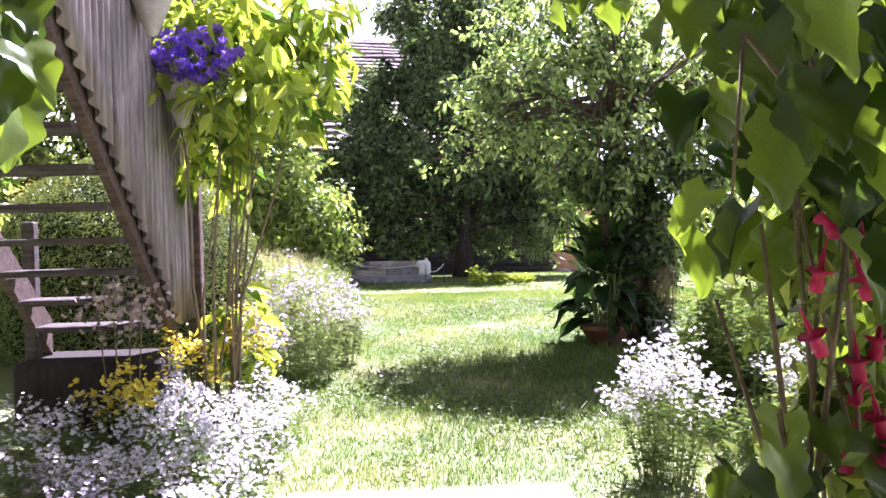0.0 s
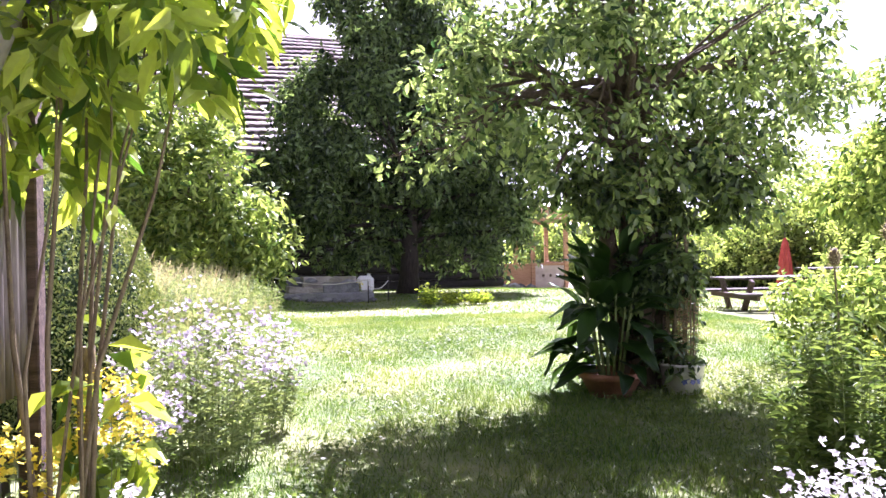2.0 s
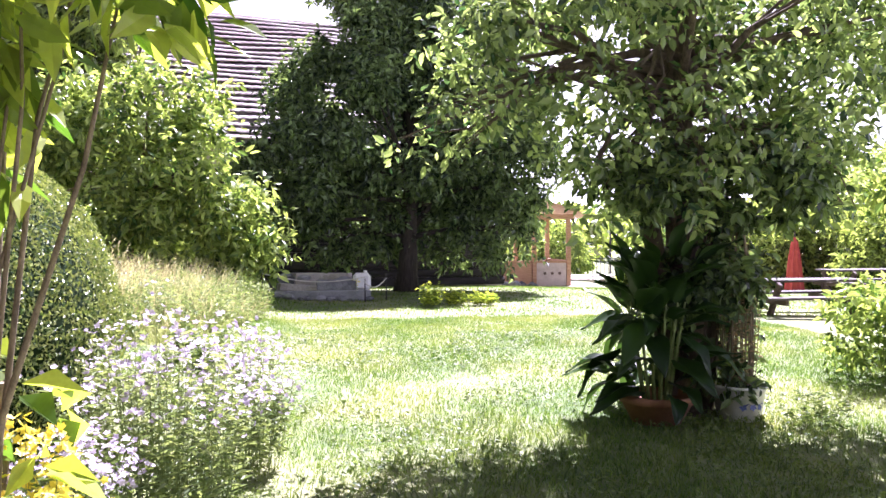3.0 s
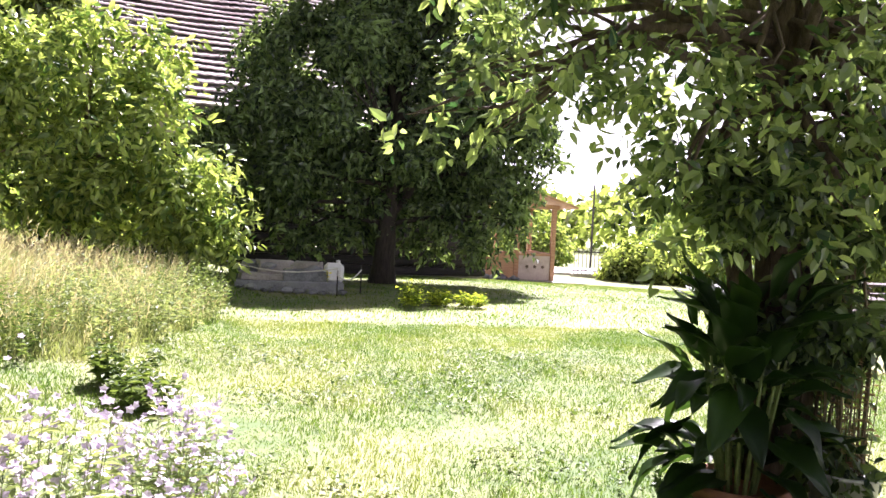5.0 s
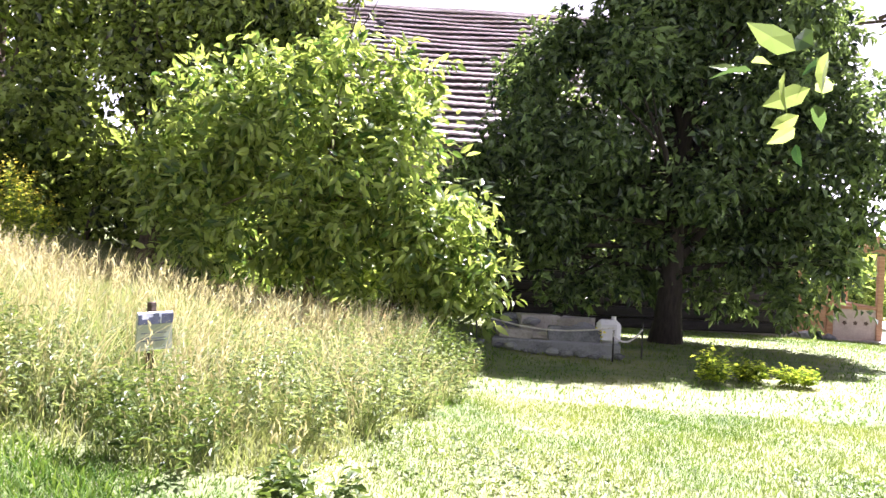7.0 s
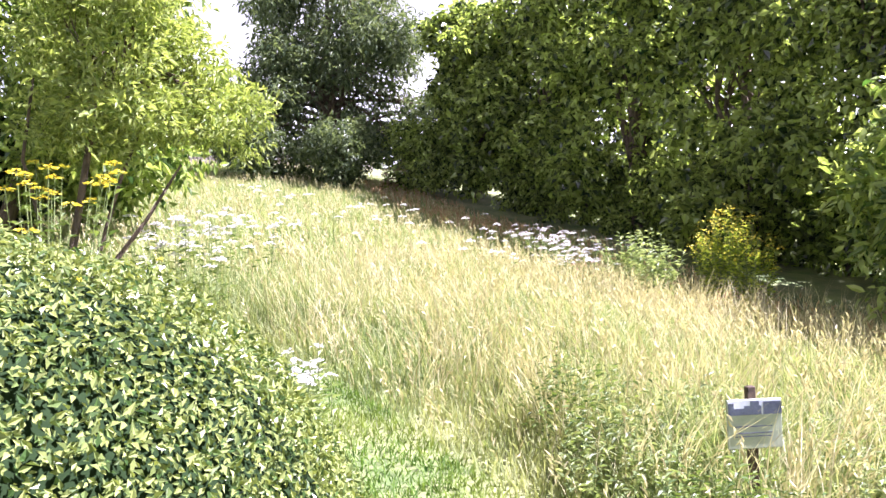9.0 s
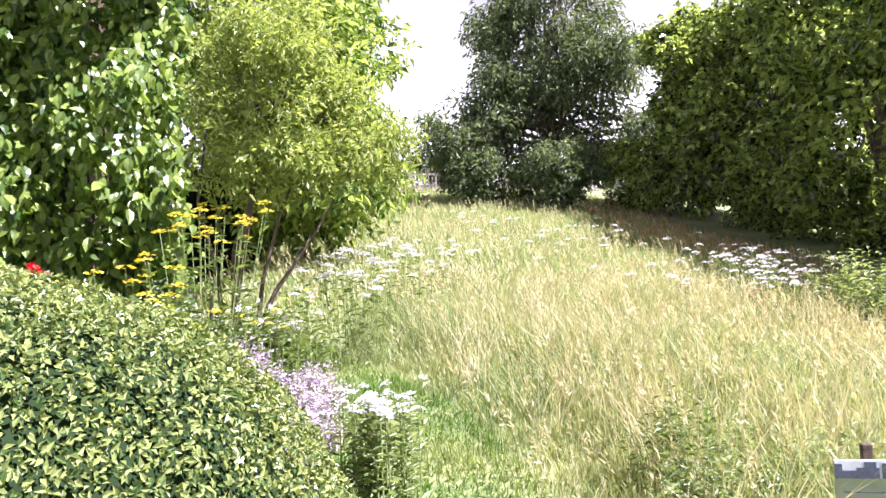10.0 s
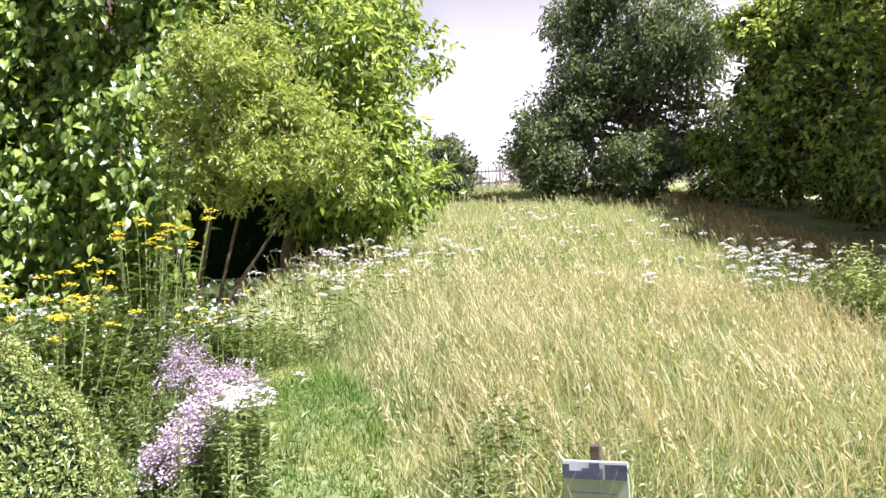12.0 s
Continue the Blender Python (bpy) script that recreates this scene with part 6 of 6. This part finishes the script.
for px, py, w, d, h in ((-4.95, 8.72, 0.5, 0.4, 0.42), (-4.5, 8.72, 0.5, 0.36, 0.42), (-5.4, 8.2, 0.4, 0.35, 0.55), (-4.1, 8.72, 0.45, 0.3, 0.4), (-3.75, 8.7, 0.35, 0.26, 0.36), (-5.1, 8.35, 0.5, 0.4, 0.5)):
    herb("oregano_patch", px, py, "bushy cushion of mauve flowering oregano", w, d, h, 130, HERB_LEAF, 0.04, THYME_PETAL, 0.018, 13, "flowers", "mauve oregano cushions", 12, 0.75, 0.026)
for px, py in ((-3.7, 8.95), (-3.3, 8.9), (-3.0, 8.95)):
    herb("bed_edge_weeds", px, py, "low weeds along the hedge's foot", 0.6, 0.35, 0.3, 40, HERB_LEAF, 0.06, None, category="plant", per=8, spread=0.8)

# ---- meadow plants and sign ----
herb("sorrel", -5.9, 12.5, "rusty red sorrel spike in the meadow", 0.14, 0.12, 0.75, 7, RED_STALK, 0.03, RED_STALK, 0.02, 10, "plant", "", 16, 0.5, 0.05)
herb("mullein_clump", -7.5, 14.5, "tall grey-green leafy weeds beyond the meadow", 1.1, 0.9, 1.05, 60, PALE_HERB, 0.14, None, category="plant", per=20, spread=0.8)
herb("yellow_bush", -6.85, 15.4, "dense bush topped with yellow flowers", 1.1, 0.9, 1.3, 130, LIME_LEAF, 0.10, YELLOW_PETAL, 0.03, 5, "bush", "", 20, 0.7, 0.05)
for px, py in ((-8.6, 14.4), (-9.6, 14.6), (-10.6, 15.0), (-8.0, 13.7)):
    umbels("ox_eye_daisies", px, py, "drift of white flowers along the meadow's edge", 34, 0.42, 0.35, 0.45, 0.75, WHITE_PETAL, 0.10, HERB_LEAF, group="white flower drift")
for px, py, h in ((-1.2, 10.15, 0.36), (-1.0, 9.8, 0.26), (1.65, 15.9, 0.42), (2.1, 16.2, 0.26), (2.6, 16.1, 0.24)):
    herb("broadleaf_weed", px, py, "broad-leaved green weed growing in the lawn", 0.55, 0.5, h, 44, LIME_LEAF if py > 12 else HERB_LEAF, 0.1, None, category="plant", group="weeds in the lawn", per=9, aspect=0.5)
edge_spots = [(-2.1, 10.5), (-2.9, 10.6), (-1.75, 11.2), (-2.5, 11.4), (-3.4, 10.7), (-1.5, 11.9), (-2.1, 12.0), (-1.35, 12.7), (-1.9, 12.8), (-1.25, 13.5), (-1.8, 13.7), (-1.2, 14.3), (-1.7, 14.6), (-2.7, 12.3), (-1.3, 15.0), (-3.1, 11.3)]
for px, py in edge_spots:
    herb("meadow_weeds", px, py, "leafy grey-green weeds at the meadow's edge", 0.85, 0.75, random.uniform(0.42, 0.62), 60, random.choice((PALE_HERB, HERB_LEAF, PALE_HERB)), 0.075, None, category="plant", group="weeds at the meadow's edge", per=14, spread=0.9)
sign = thing("sign_post", (-2.46, 10.92, float(gz(-2.46, 10.92))), "small printed sign board on a wooden post", "sign")
SM = Matrix.Translation((-2.44, 10.93, 0)) @ Matrix.Rotation(radians(69), 4, "Z")
sz = float(gz(-2.46, 10.92))
part("post", slab(-0.02, 0.02, 0.012, 0.05, sz - 0.1, 1.31, 0.004, SM), OLD_WOOD, sign, "dark wooden post")
board = part("board", slab(-0.13, 0.13, -0.006, 0.006, 1.03, 1.255, 0.003, SM), SIGN_BOARD, sign, "glossy photo board of a green field")
part("photo_sky", slab(-0.126, 0.126, -0.0095, -0.0062, 1.185, 1.251, 0, SM), SIGN_SKY, board)
for a, b, c, d in ((-0.126, -0.05, 1.185, 1.215), (-0.05, 0.03, 1.185, 1.226), (0.04, 0.126, 1.185, 1.243), (-0.02, 0.02, 1.226, 1.247), (-0.126, -0.1, 1.215, 1.24)):
    part("photo_tree", slab(a, b, -0.0125, -0.0097, c, d, 0, SM), SIGN_DARK, board)
for zz in (1.085, 1.1, 1.13):
    part("text_bar", slab(-0.1, 0.08, -0.0095, -0.0062, zz, zz + 0.004, 0, SM), SIGN_DARK, board)

# ---- fence at the top of the meadow ----
fence = thing("picket_fence", (-32.2, 12, 6.3), "old grey wooden picket fence on the hilltop", "fence")
pick_me = None
for j in range(112):
    py = 4.0 + j * 0.145
    if pick_me is None:
        bm = slab(-0.012, 0.012, -0.042, 0.042, -0.1, 1.05, 0)
        top_v = [q for q in bm.verts if q.co.z > 1]
        for q in top_v:
            q.co.y *= 0.35
        pick_me = bpy.data.meshes.new("picket")
        bm.to_mesh(pick_me)
        bm.free()
        pick_me.materials.append(FENCE_WOOD)
    z0 = float(gz(-32.2, py))
    hang("picket", pick_me, fence, at=Matrix.Translation((-32.2, py, z0 + random.uniform(-0.05, 0.05))) @ Matrix.Rotation(random.uniform(-0.04, 0.04), 4, "X"))
for j in range(9):
    py = 4.0 + j * 2.0
    z0 = float(gz(-32.3, py))
    part("post", slab(-32.36, -32.26, py - 0.05, py + 0.05, z0 - 0.2, z0 + 1.2, 0.01), FENCE_WOOD, fence)
for dz in (0.3, 0.8):
    z0 = float(gz(-32.23, 11)) + dz
    part("rail", slab(-32.255, -32.215, 3.9, 20.2, z0, z0 + 0.08, 0), FENCE_WOOD, fence)

# ---- vine and fuchsia at the start of the walk ----
vine_meshes = [big_leaf_mesh("leaf", l, w, VINE_LEAF, 0.22, c, 0.62, 0.06, 0.38) for l, w, c in ((0.165, 0.185, 0.35), (0.145, 0.16, 0.2), (0.12, 0.13, 0.5))]


def vine(x_rng, y_rng, z_rng, count, label, stem_lines, away):
    ob = thing("climbing_vine", (stem_lines[0][0][0], stem_lines[0][0][1], 0.0), label, "vine")
    for l in stem_lines:
        v, f = tube(l, np.linspace(0.009, 0.003, len(l)), 6)
        hang("stem", mesh_of("stem", v, f, WOODY, True), ob)
    for j in range(count):
        p = Vector((random.uniform(*x_rng), random.uniform(*y_rng), random.uniform(*z_rng)))
        m = (Matrix.Translation(p) @ Matrix.Rotation(random.uniform(-1.0, 1.0) + away, 4, "Z") @ Matrix.Rotation(radians(random.uniform(-95, -35)), 4, "X")
             @ Matrix.Rotation(random.uniform(-0.6, 0.6), 4, "Y") @ Matrix.Scale(random.uniform(0.65, 1.15), 4))
        hang("leaf", vine_meshes[j % 3], ob, at=m)
    return ob


vine((0.74, 1.35), (1.1, 1.9), (1.48, 2.15), 105, "large-leaved climbing vine hanging beside the path",
     [[(1.15, 1.6, -0.1), (1.05, 1.55, 0.8), (0.95, 1.45, 1.5), (0.72, 1.35, 2.1), (0.5, 1.25, 2.3)], [(1.15, 1.6, 0.0), (1.0, 1.65, 1.0), (0.85, 1.5, 1.9)], [(0.95, 1.45, 1.5), (0.75, 1.4, 1.7), (0.7, 1.35, 1.4)]], 2.6)
vine((0.84, 1.3), (1.2, 1.9), (1.26, 1.5), 30, "large vine leaves drooping over the fuchsia", [[(1.2, 1.6, -0.1), (1.05, 1.55, 0.8), (0.85, 1.45, 1.5)]], 2.6)
vine((0.74, 1.15), (1.25, 1.65), (0.72, 1.0), 30, "large vine leaves low beside the path", [[(1.0, 1.5, -0.1), (0.9, 1.45, 0.6), (0.8, 1.4, 1.0)]], 2.6)
vine((0.92, 1.4), (1.75, 2.2), (1.3, 2.05), 75, "large-leaved vine shoots reaching over the path's edge", [[(1.3, 2.1, -0.1), (1.2, 2.0, 1.0), (1.0, 1.95, 1.9)]], 2.6)
vine((1.25, 1.8), (1.7, 2.1), (0.4, 2.1), 170, "dense shaded vine leaves behind the fuchsia", [[(1.5, 1.9, -0.1), (1.5, 1.9, 1.0), (1.4, 1.9, 2.1)]], 2.6)
# extra vine overhead, added to block the sun from the leaves below
vine((0.6, 1.7), (1.5, 2.7), (2.05, 2.8), 300, "dense vine leaves added overhead to shade the path's edge",
     [[(1.6, 2.4, -0.1), (1.6, 2.4, 1.2), (1.5, 2.3, 2.3), (0.8, 1.7, 2.5)]], 2.6)
vine((-0.82, -0.5), (1.15, 1.6), (1.62, 1.95), 22, "sunlit vine leaves hanging above the steps",
     [[(-1.1, 1.6, -0.1), (-1.0, 1.55, 1.0), (-0.85, 1.5, 1.9), (-0.6, 1.45, 2.15)]], -2.6)
fu = thing("fuchsia", (0.95, 1.6, 0.0), "fuchsia bush with drooping red and pink blossoms", "flowers")
for a, b, c in ((-0.1, -0.1, 0.35), (0.05, -0.15, 0.4), (-0.15, 0.0, 0.2), (0.1, 0.05, 0.35), (-0.08, -0.12, 0.0)):
    v, f = tube([(0.98, 1.65, -0.05), (0.95, 1.6, 0.6), (0.9 + a, 1.55 + b, 1.0 + c)], [0.012, 0.009, 0.004], 5)
    hang("stem", mesh_of("stem", v, f, WOODY, True), fu)
v, f = foliage([(1.16, 1.65, 1.15, 0.26, 0.26, 0.35), (1.12, 1.6, 0.7, 0.28, 0.28, 0.35), (1.15, 1.65, 1.6, 0.25, 0.25, 0.35), (1.5, 1.8, 1.1, 0.3, 0.25, 0.5)], 420, 5, 0.09, 0.06, 0.5, 0.2, 0.3, 0.3, 70)
hang("leaves", mesh_of("leaves", v, f, MAPLE_LEAF), fu)
fv, ff = lathe([(0.002, 0.08), (0.003, 0.05), (0.006, 0.045), (0.007, 0.015), (0.011, 0.008), (0.034, 0.012), (0.012, -0.004), (0.017, -0.02), (0.015, -0.042), (0.0, -0.04)], 10)
bloom_me = mesh_of("bloom", fv, ff, FUCHSIA_PETAL, True)
for px, py, pz in ((0.92, 1.45, 1.36), (0.95, 1.48, 1.33), (0.90, 1.44, 1.27), (0.94, 1.46, 1.24), (0.91, 1.42, 1.13), (0.98, 1.5, 1.10), (0.93, 1.44, 1.06), (0.97, 1.42, 0.97), (1.0, 1.46, 0.93), (0.96, 1.40, 0.90), (1.02, 1.47, 0.99), (1.05, 1.5, 1.3), (0.99, 1.43, 0.87)):
    hang("bloom", bloom_me, fu, at=Matrix.Translation((px + random.uniform(-0.03, 0.08), py + random.uniform(-0.03, 0.08), pz + random.uniform(-0.03, 0.03))) @ Matrix.Rotation(random.uniform(-0.6, 0.6), 4, "X") @ Matrix.Rotation(random.uniform(-0.5, 0.5), 4, "Y") @ Matrix.Scale(0.85, 4))

# ---- paving at the start of the walk ----
paving = thing("pavement", (0.4, 2.0, -0.03), "pale worn stone slabs at the garden's entrance", "pavement", kind="structure")
for r in range(8):
    for c in range(3):
        x0, y0 = -0.5 + c * 0.48, -0.1 + r * 0.5
        z = float(gz(x0 + 0.24, y0 + 0.25)) + random.uniform(-0.006, 0.006)
        part("slab", slab(x0 + 0.008, x0 + 0.472, y0 + 0.008, y0 + 0.492, z - 0.06, z + 0.012, 0.008), PAVING, paving)

# ---- unseen walls and roof, added to close the place and cut light ----
def closing(name, label, *a):
    bm = slab(*a, 0)
    me = bpy.data.meshes.new(name)
    bm.to_mesh(me)
    bm.free()
    me.materials.append(OLD_WOOD)
    tagged(new(name, me), label, "wall", kind="structure")


closing("shade_wall_west", "unseen dark wooden wall added beside the entrance to cut light", -3.4, -3.1, -3.0, 3.0, -0.2, 4.6)
closing("shade_wall_south", "unseen dark wooden wall added behind the entrance to cut light", -3.1, 4.0, -3.0, -2.7, -0.2, 4.6)
closing("shade_roof", "unseen wooden roof added over the entrance to shade it", -3.1, 4.0, -2.7, 0.5, 3.2, 3.32)
